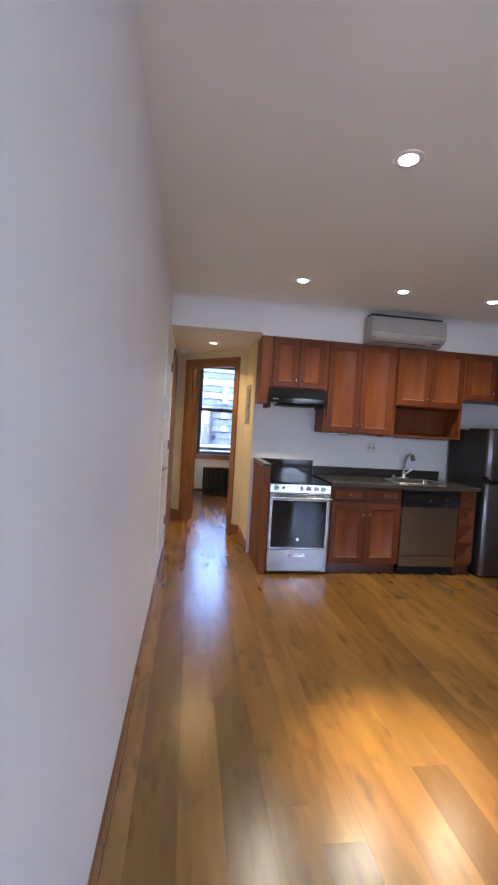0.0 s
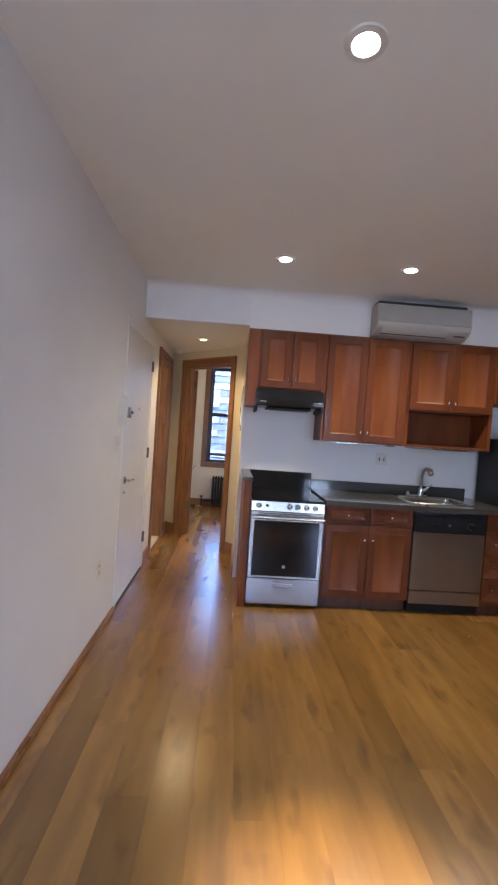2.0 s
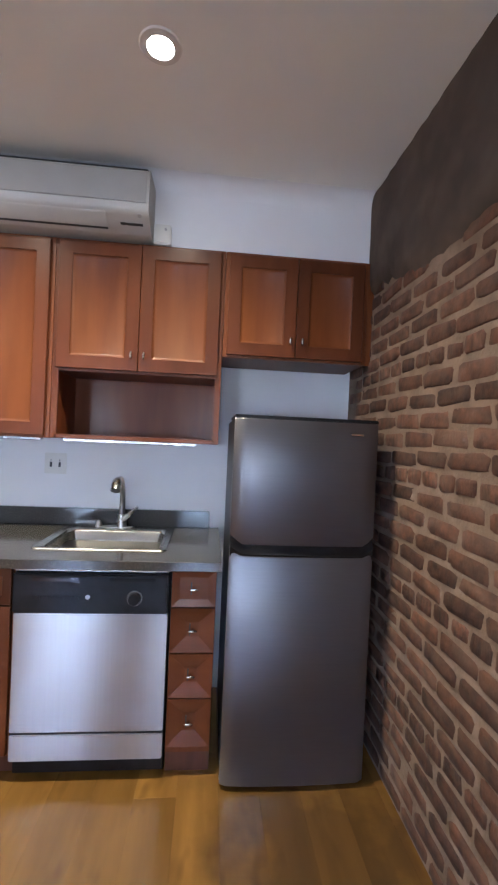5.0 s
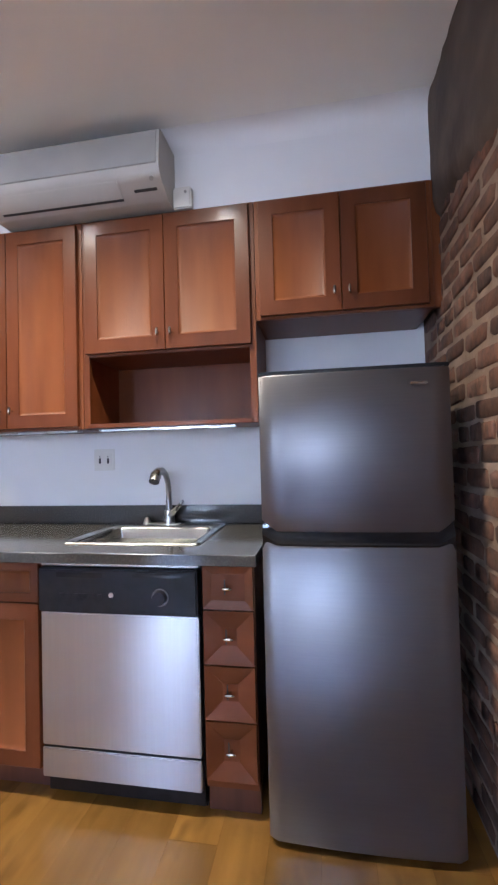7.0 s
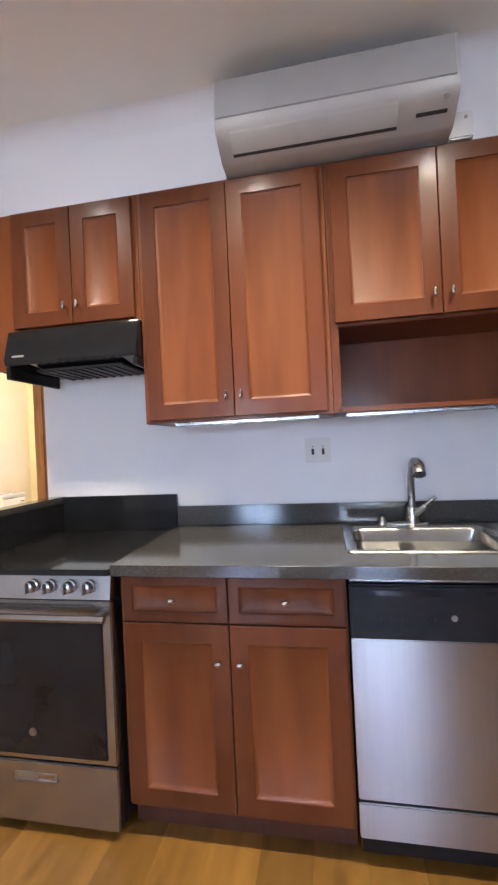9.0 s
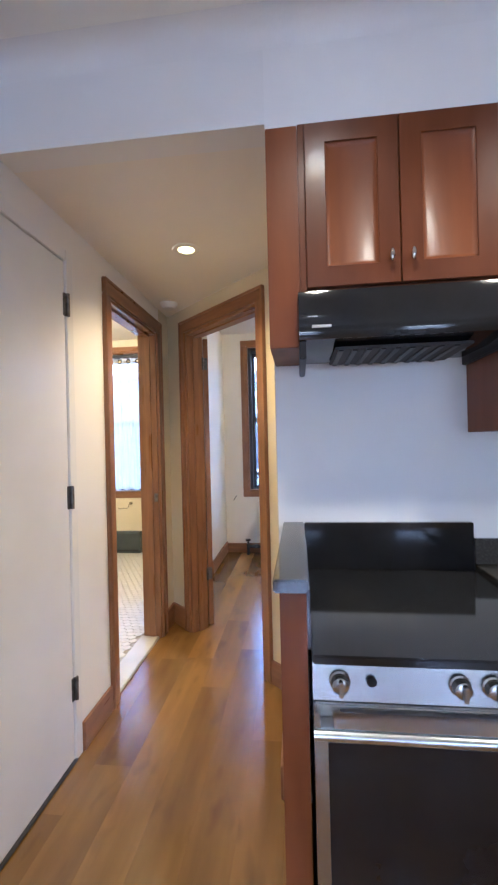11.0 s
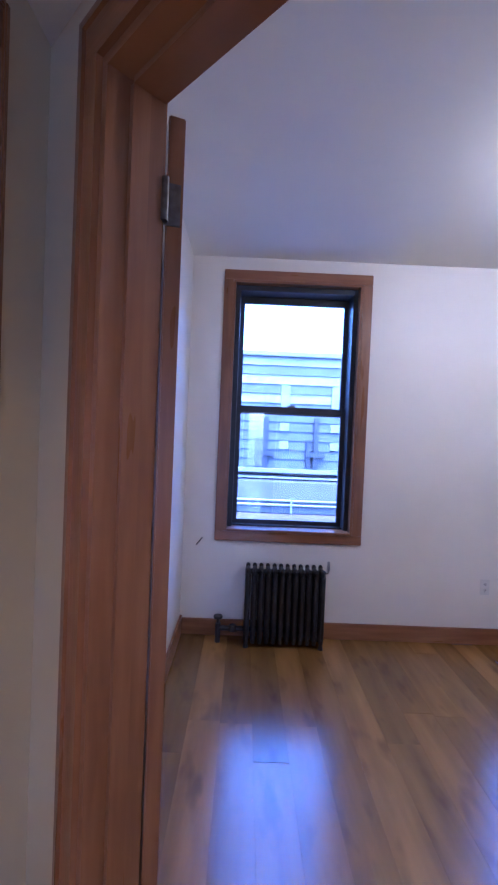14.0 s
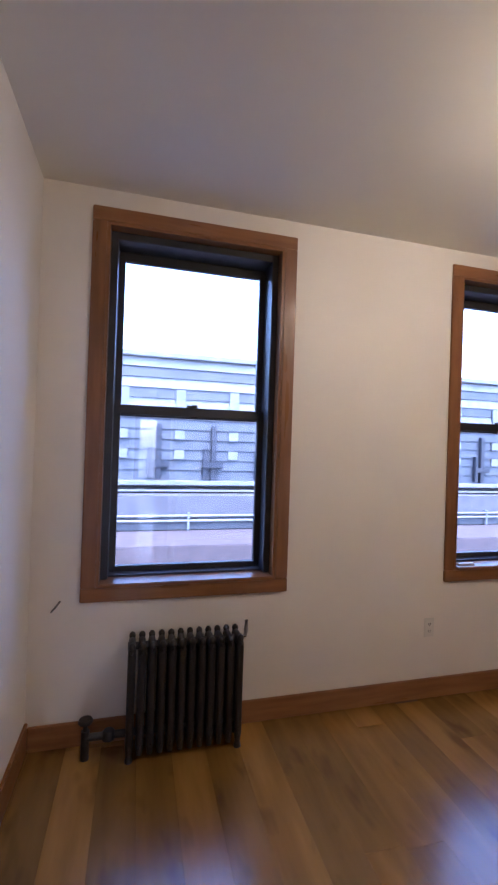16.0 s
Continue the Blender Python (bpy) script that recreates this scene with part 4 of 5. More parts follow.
# dishwasher
dw = thing("dishwasher", (1.67, 0.35, 0), "stainless steel dishwasher with black control strip", "dishwasher")
part("body", boxed(1.37, 1.975, 0.06, 0.62, 0.02, 0.862, 0.002), BLACK_SATIN, dw)
part("top_trim", boxed(1.366, 1.974, 0.028, 0.06, 0.862, 0.874, 0.002), STEEL_H, dw)
cp = part("control_panel", boxed(1.364, 1.974, 0.012, 0.06, 0.696, 0.858, 0.006), BLACK_SATIN, dw, "black control strip")
part("handle_recess", boxed(1.44, 1.62, 0.0095, 0.013, 0.826, 0.842, 0.001), BLACK_GLOSS, cp)
part("handle_lip", boxed(1.74, 1.92, 0.004, 0.014, 0.832, 0.842, 0.002), BLACK_GLOSS, cp)
for k in range(6):
    part("button", boxed(1.45 + k * 0.03, 1.472 + k * 0.03, 0.0085, 0.0125, 0.752, 0.77, 0.002), BLACK_SATIN, cp)
part("badge", rod(bmesh.new(), (1.655, 0.013, 0.765), (1.655, 0.009, 0.765), 0.009), PEWTER, cp)
dial = part("dial", rod(bmesh.new(), (1.84, 0.013, 0.762), (1.84, -0.008, 0.762), 0.027, 0.023, 24), BLACK_SATIN, cp, "round black dial")
part("dial_ring", lathe(bmesh.new(), [(0.031, 0.0), (0.031, -0.004), (0.027, -0.004), (0.027, 0.0)], (1.84, 0.0125, 0.762), 28, "Y"), HINGE, dial)
part("door_panel", boxed(1.365, 1.973, 0.026, 0.06, 0.206, 0.692, 0.004), STEEL, dw, "brushed steel door panel")
part("lower_panel", boxed(1.365, 1.973, 0.026, 0.06, 0.09, 0.198, 0.004), STEEL, dw, "brushed steel access panel")
part("toe_kick", boxed(1.37, 1.975, 0.09, 0.11, 0, 0.088), BLACK_SATIN, dw)

# worktop with sink cut-out
SX0, SX1, SY0, SY1 = 1.385, 1.925, 0.165, 0.60
bm = bmesh.new()
loops = []
for z in (0.877, 0.8785, 0.9135, 0.915):
    g = 0.0015 if z in (0.877, 0.915) else 0.0
    loops.append(([bm.verts.new(p) for p in ((0.603 + g, g, z), (2.185 - g, g, z), (2.185 - g, BACK - 0.001, z), (0.603 + g, BACK - 0.001, z))],
                  [bm.verts.new(p) for p in ((SX0 + 0.02, SY0 + 0.02, z), (SX1 - 0.02, SY0 + 0.02, z), (SX1 - 0.02, SY1 - 0.02, z), (SX0 + 0.02, SY1 - 0.02, z))]))
for k in range(4):
    j = (k + 1) % 4
    for a, b in zip(loops, loops[1:]):
        bm.faces.new((a[0][k], a[0][j], b[0][j], b[0][k]))
        bm.faces.new((a[1][k], a[1][j], b[1][j], b[1][k]))
    for a in (loops[0], loops[-1]):
        bm.faces.new((a[0][k], a[0][j], a[1][j], a[1][k]))
bmesh.ops.recalc_face_normals(bm, faces=bm.faces)
top = thing("worktop", (1.39, 0.34, 0.877), "dark speckled granite worktop with low backsplash", "worktop")
part("slab", bm, GRANITE, top)
part("backsplash", boxed(0.603, 2.13, BACK - 0.022, BACK - 0.0005, 0.9155, 1.007, 0.002), GRANITE, top)

sink = thing("sink", (1.655, 0.38, 0.9), "stainless steel drop-in kitchen sink", "sink")
bm = bmesh.new()
def ring(x0, x1, y0, y1, z, r, n=5):
    out = []
    for cx, cy, a0 in ((x1 - r, y1 - r, 0), (x0 + r, y1 - r, 90), (x0 + r, y0 + r, 180), (x1 - r, y0 + r, 270)):
        for k in range(n):
            a = radians(a0 + 90 * k / (n - 1))
            out.append(bm.verts.new((cx + r * math.cos(a), cy + r * math.sin(a), z)))
    return out
rings = [ring(SX0 - 0.02, SX1 + 0.02, SY0 - 0.015, SY1 + 0.045, 0.9158, 0.03), ring(SX0 - 0.016, SX1 + 0.016, SY0 - 0.011, SY1 + 0.041, 0.921, 0.03), ring(SX0 + 0.012, SX1 - 0.012, SY0 + 0.012, SY1 - 0.05, 0.919, 0.035),
         ring(SX0 + 0.022, SX1 - 0.022, SY0 + 0.022, SY1 - 0.06, 0.908, 0.04), ring(SX0 + 0.03, SX1 - 0.03, SY0 + 0.03, SY1 - 0.068, 0.77, 0.05), ring(SX0 + 0.06, SX1 - 0.06, SY0 + 0.06, SY1 - 0.1, 0.745, 0.05)]
for a, b in zip(rings, rings[1:]):
    for k in range(len(a)):
        bm.faces.new((a[k], a[(k + 1) % len(a)], b[(k + 1) % len(a)], b[k]))
bm.faces.new(rings[-1])
part("basin", bm, STEEL_H, sink)
part("drain", lathe(bmesh.new(), [(0.045, 0.746), (0.04, 0.749), (0.02, 0.747), (0.0, 0.747)], (1.655, 0.38, 0), 24), CHROME, sink)

FX, FY = 1.66, 0.605
fau = thing("faucet", (FX, FY, 0.92), "brushed pewter pull-out kitchen faucet with side lever", "faucet")
part("base_plate", ball(bmesh.new(), (FX - 0.02, FY, 0.922), 0.011, (9, 2.6, 0.8), 20), PEWTER, fau)
part("body", lathe(bmesh.new(), [(0.028, 0.921), (0.026, 0.95), (0.023, 0.99), (0.0, 1.0)], (FX, FY, 0), 20), PEWTER, fau)
part("spout", tube(bmesh.new(), [(FX, FY, 0.965), (FX, FY - 0.002, 1.05), (FX, FY - 0.009, 1.12), (FX, FY - 0.04, 1.168), (FX, FY - 0.09, 1.19), (FX, FY - 0.135, 1.187), (FX, FY - 0.165, 1.172)], [0.0165, 0.015, 0.0145, 0.0145, 0.0155, 0.0175, 0.0185], 14), PEWTER, fau)
part("spray_head", tube(bmesh.new(), [(FX, FY - 0.13, 1.189), (FX, FY - 0.165, 1.173), (FX, FY - 0.19, 1.142)], [0.0195, 0.026, 0.024], 14), PEWTER, fau, "dark spray head")
part("lever", tube(bmesh.new(), [(FX + 0.008, FY - 0.012, 0.965), (FX + 0.035, FY - 0.03, 0.987), (FX + 0.088, FY - 0.048, 1.04)], [0.015, 0.012, 0.008], 10), PEWTER, fau)
part("side_spray", lathe(bmesh.new(), [(0.019, 0.92), (0.016, 0.938), (0.009, 0.952), (0.0, 0.955)], (FX - 0.12, FY + 0.005, 0), 16), PEWTER, fau)

# fridge, with gently bowed doors
fr = thing("fridge", (2.51, 0.26, 0), "grey steel top-freezer fridge with black sides and grip", "fridge")
part("body", boxed(2.215, 2.808, 0.012, 0.62, 0.03, 1.512, 0.004), BLACK_SATIN, fr)
part("top_cap", boxed(2.213, 2.81, -0.03, 0.3, 1.5125, 1.527, 0.003), BLACK_SATIN, fr)


def bowed(x0, x1, z0, z1, chamfer_top, chamfer_low):
    """A door slab whose front bows forward, with cut-away corners at the grip."""
    bm = bmesh.new()
    n = 24
    cols = []
    for k in range(n + 1):
        u = k / n
        x = x0 + u * (x1 - x0)
        edge = min(u, 1 - u)
        y = -0.04 - 0.01 * (1 - (2 * u - 1) ** 2) + (0.014 * (1 - edge / 0.05) ** 2 if edge < 0.05 else 0)
        cut = 0.035 * max(0.0, 1 - edge / 0.085)
        lo = z0 + (cut if chamfer_low else 0)
        hi = z1 + (cut * 0.55 if chamfer_top else 0)
        cols.append([bm.verts.new(p) for p in ((x, 0.008, lo), (x, y + 0.004, lo), (x, y, lo + 0.006), (x, y, hi - 0.006), (x, y + 0.004, hi), (x, 0.008, hi))])
    for a, b in zip(cols, cols[1:]):
        for i in range(6):
            j = (i + 1) % 6
            bm.faces.new((a[i], b[i], b[j], a[j]))
    bm.faces.new(cols[0])
    bm.faces.new(cols[-1][::-1])
    bmesh.ops.recalc_face_normals(bm, faces=bm.faces)
    return bm


part("freezer_door", bowed(2.213, 2.810, 1.004, 1.512, False, True), FRIDGE, fr, "grey steel freezer door")
part("fridge_door", bowed(2.213, 2.810, 0.022, 0.957, True, False), FRIDGE, fr, "grey steel fridge door")
bm = bmesh.new()
cols = []
for k in range(25):
    u = k / 24
    x = 2.2145 + u * 0.594
    y = -0.036 - 0.01 * (1 - (2 * u - 1) ** 2)
    up = 0.03 * max(0.0, 1 - min(u, 1 - u) / 0.085)
    cols.append([bm.verts.new(p) for p in ((x, 0.006, 0.9 + up), (x, y + 0.012, 0.9 + up), (x, y, 0.964 + up), (x, y + 0.012, 0.985 + up), (x, y + 0.012, 1.06), (x, 0.006, 1.06))])
for a, b in zip(cols, cols[1:]):
    for i in range(6):
        j = (i + 1) % 6
        bm.faces.new((a[i], b[i], b[j], a[j]))
bm.faces.new(cols[0])
bm.faces.new(cols[-1][::-1])
bmesh.ops.recalc_face_normals(bm, faces=bm.faces)
part("grip", bm, BLACK_GLOSS, fr, "glossy black grip channel")
part("badge", boxed(2.69, 2.74, -0.049, -0.044, 1.46, 1.468, 0.001), CHROME, fr)
part("toe_grille", boxed(2.225, 2.80, 0.014, 0.03, 0.0, 0.03, 0.002), BLACK_SATIN, fr)

# split air conditioner
ac = thing("air_conditioner", (1.39, SOFFIT_Y, 2.35), "off-white wall-mounted split air conditioner above the cabinets", "air conditioner")
A0, A1 = 0.98, 1.80
case = [(-0.001, 2.35), (-0.085, 2.349), (-0.10, 2.353), (-0.172, 2.395), (-0.19, 2.41), (-0.199, 2.43), (-0.196, 2.47), (-0.184, 2.59), (-0.176, 2.602), (-0.16, 2.607), (-0.001, 2.61)]
part("case", section(bmesh.new(), [(SOFFIT_Y + a, b) for a, b in case], A0, A1), AC_CASE, ac)
part("front_grille", section(bmesh.new(), [(SOFFIT_Y - 0.198, 2.447), (SOFFIT_Y - 0.203, 2.45), (SOFFIT_Y - 0.191, 2.588), (SOFFIT_Y - 0.184, 2.59)], A0 + 0.006, A1 - 0.012), PLASTIC_GREY, ac, "grey intake cover")
part("louver", section(bmesh.new(), [(SOFFIT_Y - 0.185, 2.405), (SOFFIT_Y - 0.182, 2.397), (SOFFIT_Y - 0.125, 2.363), (SOFFIT_Y - 0.12, 2.37)], A0 + 0.05, A1 - 0.19), AC_CASE, ac)
part("louver_gap", section(bmesh.new(), [(SOFFIT_Y - 0.125, 2.369), (SOFFIT_Y - 0.125, 2.364), (SOFFIT_Y - 0.115, 2.358), (SOFFIT_Y - 0.115, 2.363)], A0 + 0.05, A1 - 0.19), DARK_SLOT, ac)
part("display", section(bmesh.new(), [(SOFFIT_Y - 0.146, 2.381), (SOFFIT_Y - 0.148, 2.378), (SOFFIT_Y - 0.138, 2.372), (SOFFIT_Y - 0.136, 2.375)], A1 - 0.13, A1 - 0.03), DARK_SLOT, ac)
part("badge", rod(bmesh.new(), (A1 - 0.04, SOFFIT_Y - 0.176, 2.404), (A1 - 0.04, SOFFIT_Y - 0.181, 2.396), 0.009), PLASTIC_GREY, ac)
# dark block for the top intake and the shade between case and ceiling
part("intake", boxed(A0 + 0.015, A1 - 0.015, SOFFIT_Y - 0.135, SOFFIT_Y - 0.01, 2.6085, 2.638, 0.006), DARK_SLOT, ac, "dark top intake with the shade above the case")
cb2 = thing("pipe_cover", (1.87, SOFFIT_Y, 2.345), "off-white plastic pipe cover beside the air conditioner", "pipe cover")
part("cover", boxed(1.803, 1.885, SOFFIT_Y - 0.04, SOFFIT_Y - 0.0005, 2.3435, 2.44, 0.006), PLASTIC, cb2)
part("screw", rod(bmesh.new(), (1.86, SOFFIT_Y - 0.04, 2.415), (1.86, SOFFIT_Y - 0.043, 2.415), 0.006), PLASTIC_GREY, cb2)


def outlet(m, label, gangs=1, switch=False, single=False):
    """A wall plate; local x across, y out of the wall (towards -y), z up."""
    w = 0.07 if gangs == 1 else 0.116
    o = thing("light_switch" if switch else "outlet", (0, 0, 0), label, "light switch" if switch else "outlet", "wall plates", m=m)
    part("plate", boxed(-w / 2, w / 2, -0.006, -0.0005, -0.057, 0.057, 0.002), PLASTIC, o)
    for g in range(gangs):
        cx = (g - (gangs - 1) / 2) * 0.046
        if switch:
            part("toggle", boxed(cx - 0.005, cx + 0.005, -0.016, -0.006, -0.008, 0.012, 0.002), PLASTIC, o)
        elif single:
            f = part("socket", boxed(cx - 0.0165, cx + 0.0165, -0.009, -0.006, -0.033, 0.033, 0.001), PLASTIC, o)
            part("slots", box(boxed(cx - 0.006, cx + 0.006, -0.011, -0.009, -0.02, 0.008, 0.002), cx - 0.003, cx + 0.003, -0.011, -0.009, 0.014, 0.02, 0.001), DARK_SLOT, f)
        else:
            for dz in (-0.021, 0.021):
                f = part("socket", ball(bmesh.new(), (cx, -0.006, dz), 0.0165, (1, 0.12, 0.85), 16), PLASTIC, o)
                bm = bmesh.new()
                for dx in (-0.006, 0.006):
                    box(bm, cx + dx - 0.002, cx + dx + 0.002, -0.0085, -0.006, dz - 0.004, dz + 0.007)
                ball(bm, (cx, -0.0075, dz - 0.009), 0.0022)
                part("slots", bm, DARK_SLOT, f)
    return o


outlet(pose(1.279, BACK, 1.247), "double white outlet plate on the kitchen wall", 2, single=True)
outlet(pose(LEFT, -0.60, 0.46, 0, 0, 90), "white outlet plate low on the living room wall")
outlet(pose(LEFT, -0.33, 1.285, 0, 0, 90), "white double light switch beside entry door", 2, True)
outlet(pose(1.286, FACADE, 0.425), "white outlet plate between the bedroom windows")
ic = thing("intercom", (LEFT, -0.28, 1.52), "white wall intercom handset beside entry door", "intercom")
part("case", boxed(LEFT + 0.0005, LEFT + 0.03, -0.325, -0.235, 1.415, 1.635, 0.006), PLASTIC, ic)
part("handset", boxed(LEFT + 0.03, LEFT + 0.055, -0.32, -0.275, 1.425, 1.625, 0.008), PLASTIC, ic)
part("button", rod(bmesh.new(), (LEFT + 0.03, -0.252, 1.46), (LEFT + 0.035, -0.252, 1.46), 0.009), PLASTIC_GREY, ic)

# hall fittings
ep = thing("breaker_panel", (-0.10, 1.163, 1.427), "grey metal electrical breaker panel set in the hall wall", "breaker panel")
part("cover", boxed(-0.112, -0.1005, 0.974, 1.352, 1.427, 1.89, 0.002), PANEL_GREY, ep)
dd = part("door", boxed(-0.117, -0.1122, 1.035, 1.30, 1.475, 1.85, 0.002), PANEL_GREY, ep, "grey panel door")
part("latch", boxed(-0.123, -0.1172, 1.05, 1.085, 1.62, 1.675, 0.002), BLACK_SATIN, dd)
sm = thing("smoke_detector", (-0.925, 1.985, CEIL_H), "round white smoke detector on the hall ceiling", "smoke detector")
part("base", lathe(bmesh.new(), [(0.062, 0), (0.062, -0.01), (0.055, -0.02), (0.045, -0.036), (0.02, -0.04), (0, -0.04)], (-0.905, 1.965, CEIL_H), 28), PLASTIC, sm)
part("indicator", ball(bmesh.new(), (-0.88, 1.94, CEIL_H - 0.036), 0.003), PLASTIC_GREY, sm)


# ---- bedroom ----
rad = thing("radiator", (-0.2, 4.27, 0), "black cast-iron column radiator under the bedroom window", "radiator")
N, RX0, STEP = 12, -0.465, 0.0475
one = bmesh.new()
for y in (-0.062, 0.0, 0.062):
    pts = [(0, y, 0.03), (0, y, 0.07), (0, y, 0.50), (0, y, 0.53)]
    tube(one, pts, [0.013, 0.0185, 0.0185, 0.014], 10)
for z, s in ((0.075, 1), (0.515, 1)):
    ball(one, (0, 0, z), 0.02, (0.95, 4.4, 1.5), 12)
for y in (-0.062, 0.062):
    ball(one, (0, y, 0.538), 0.0165, (1, 1.3, 1.1), 10)
    ball(one, (0, y, 0.085), 0.0165, (1, 1.1, 1.2), 10)
sect = bpy.data.meshes.new("radiator_section")
one.to_mesh(sect)
one.free()
sect.materials.append(IRON)
smooth(sect)
for k in range(N):
    o = new("section", sect)
    o.parent = rad
    o.location = (RX0 + k * STEP + 0.2, -0.02, 0)
for x in (RX0, RX0 + (N - 1) * STEP):
    for y in (4.19, 4.31):
        part("foot", tube(bmesh.new(), [(x, y, 0.0), (x, y, 0.03), (x, y, 0.09)], [0.019, 0.012, 0.016], 10), IRON, rad)
for z in (0.10, 0.515):
    part("hub", rod(bmesh.new(), (RX0 - 0.02, 4.25, z), (RX0 + (N - 1) * STEP + 0.02, 4.25, z), 0.017), IRON, rad)
v = part("air_valve", tube(bmesh.new(), [(0.075, 4.25, 0.515), (0.098, 4.25, 0.52), (0.102, 4.25, 0.55), (0.102, 4.25, 0.6)], [0.008, 0.009, 0.012, 0.009], 12), PEWTER, rad, "nickel air valve")
bm = tube(bmesh.new(), [(-0.48, 4.25, 0.10), (-0.56, 4.25, 0.10), (-0.66, 4.25, 0.10)], [0.017, 0.017, 0.017], 12)
lathe(bm, [(0.03, 0.0), (0.03, 0.03), (0.022, 0.04)], (-0.56, 4.25, 0.085), 12)
rod(bm, (-0.665, 4.25, 0.0), (-0.665, 4.25, 0.135), 0.019)
rod(bm, (-0.665, 4.25, 0.135), (-0.665, 4.25, 0.17), 0.011)
lathe(bm, [(0.0, 0.17), (0.03, 0.17), (0.034, 0.178), (0.03, 0.188), (0, 0.19)], (-0.665, 4.25, 0), 14)
part("supply_valve", bm, IRON, rad)
hk = thing("wall_hook", (-0.83, FACADE, 0.69), "small bent metal hook on the bedroom wall", "hook")
part("hook", tube(bmesh.new(), [(-0.85, FACADE - 0.002, 0.66), (-0.84, FACADE - 0.015, 0.675), (-0.825, FACADE - 0.025, 0.695), (-0.81, FACADE - 0.01, 0.715)], 0.005, 8), HINGE, hk)
stick = thing("paint_stick", (1.56, FACADE + 0.02, 0.80), "pale folded paper strip lying on the window sill", "paper")
part("strip", boxed(1.50, 1.62, FACADE + 0.005, FACADE + 0.035, 0.7905, 0.801, 0.003), PLASTIC, stick)


# ---- bathroom ----
cur = thing("curtain", ((WB[0] + WB[1]) / 2, FACADE - 0.06, 0.81), "sheer white grommet curtain on a rod, backlit", "curtain")
bm = bmesh.new()
n, rows = 120, 8
grid = []
for j in range(rows + 1):
    z = 0.815 + (2.50 - 0.815) * j / rows
    grid.append([bm.verts.new((WB[0] + 0.06 + (WB[1] - WB[0] - 0.12) * i / n, FACADE - 0.07 + 0.026 * math.sin(i * math.tau / 15 + 0.25 * math.sin(j)) * (0.75 + 0.25 * j / rows) + 0.006 * math.sin(i * 1.7 + j), z + 0.006 * math.sin(i * 0.4) * (1 - j / rows))) for i in range(n + 1)])
for a, b in zip(grid, grid[1:]):
    for i in range(n):
        bm.faces.new((a[i], a[i + 1], b[i + 1], b[i]))
part("cloth", bm, CLOTH, cur)
part("rod", rod(bmesh.new(), (WB[0] + 0.03, FACADE - 0.07, 2.455), (WB[1] - 0.03, FACADE - 0.07, 2.455), 0.009), CHROME, cur)
for k in range(8):
    x = WB[0] + 0.12 + k * 0.117
    part("grommet", lathe(bmesh.new(), [(0.028, -0.003), (0.028, 0.003), (0.018, 0.003), (0.018, -0.003), (0.028, -0.003)], (x, FACADE - 0.095, 2.455), 18, "Y"), CHROME, cur, "nickel grommet")
for x in (WB[0] + 0.02, WB[1] - 0.02):
    part("bracket", boxed(x - 0.012, x + 0.012, FACADE - 0.08, FACADE - 0.022, 2.44, 2.47, 0.002), CHROME, cur)

hb = thing("baseboard_heater", (-2.42, FACADE - 0.06, 0), "low dark slate-coloured baseboard heater under the window", "heater")
part("cover", section(bmesh.new(), [(FACADE - 0.005, 0.0), (FACADE - 0.075, 0.0), (FACADE - 0.08, 0.05), (FACADE - 0.075, 0.25), (FACADE - 0.05, 0.272), (FACADE - 0.005, 0.272)], -2.78, -2.08), HEATER, hb)
part("end_cap", boxed(-2.80, -2.78, FACADE - 0.083, FACADE - 0.005, 0, 0.274, 0.004), HEATER, hb)
part("end_cap", boxed(-2.08, -2.06, FACADE - 0.083, FACADE - 0.005, 0, 0.274, 0.004), HEATER, hb)
part("slot", boxed(-2.77, -2.09, FACADE - 0.083, FACADE - 0.078, 0.03, 0.045), DARK_SLOT, hb)
ph = thing("paper_holder", (-2.28, FACADE, 0.60), "small chrome toilet paper holder on the wall", "paper holder")
bm = rod(bmesh.new(), (-2.20, FACADE - 0.006, 0.63), (-2.20, FACADE - 0.02, 0.63), 0.022)
tube(bm, [(-2.20, FACADE - 0.015, 0.63), (-2.20, FACADE - 0.075, 0.625), (-2.205, FACADE - 0.08, 0.60), (-2.22, FACADE - 0.08, 0.575), (-2.34, FACADE - 0.08, 0.57), (-2.345, FACADE - 0.08, 0.585)], 0.006, 8)
part("arm", bm, CHROME, ph)

TX, TY = -2.60, 3.72
toi = thing("toilet", (TX, TY, 0), "white porcelain toilet with closed seat", "toilet")
def oval(bm, rows_):
    rings = []
    for cx, cy, rx, ry, z in rows_:
        rings.append([bm.verts.new((cx + rx * math.cos(k * math.tau / 28), cy + ry * math.sin(k * math.tau / 28), z)) for k in range(28)])
    for a, b in zip(rings, rings[1:]):
        for k in range(28):
            bm.faces.new((a[k], a[(k + 1) % 28], b[(k + 1) % 28], b[k]))
    bm.faces.new(rings[0][::-1])
    bm.faces.new(rings[-1])
    return bm
part("bowl", oval(bmesh.new(), [(TX - 0.02, TY, 0.20, 0.12, 0.0), (TX - 0.02, TY, 0.19, 0.11, 0.05), (TX - 0.01, TY, 0.16, 0.10, 0.16), (TX + 0.03, TY, 0.20, 0.13, 0.26), (TX + 0.07, TY, 0.26, 0.175, 0.37), (TX + 0.07, TY, 0.265, 0.18, 0.395)]), PORCELAIN, toi)
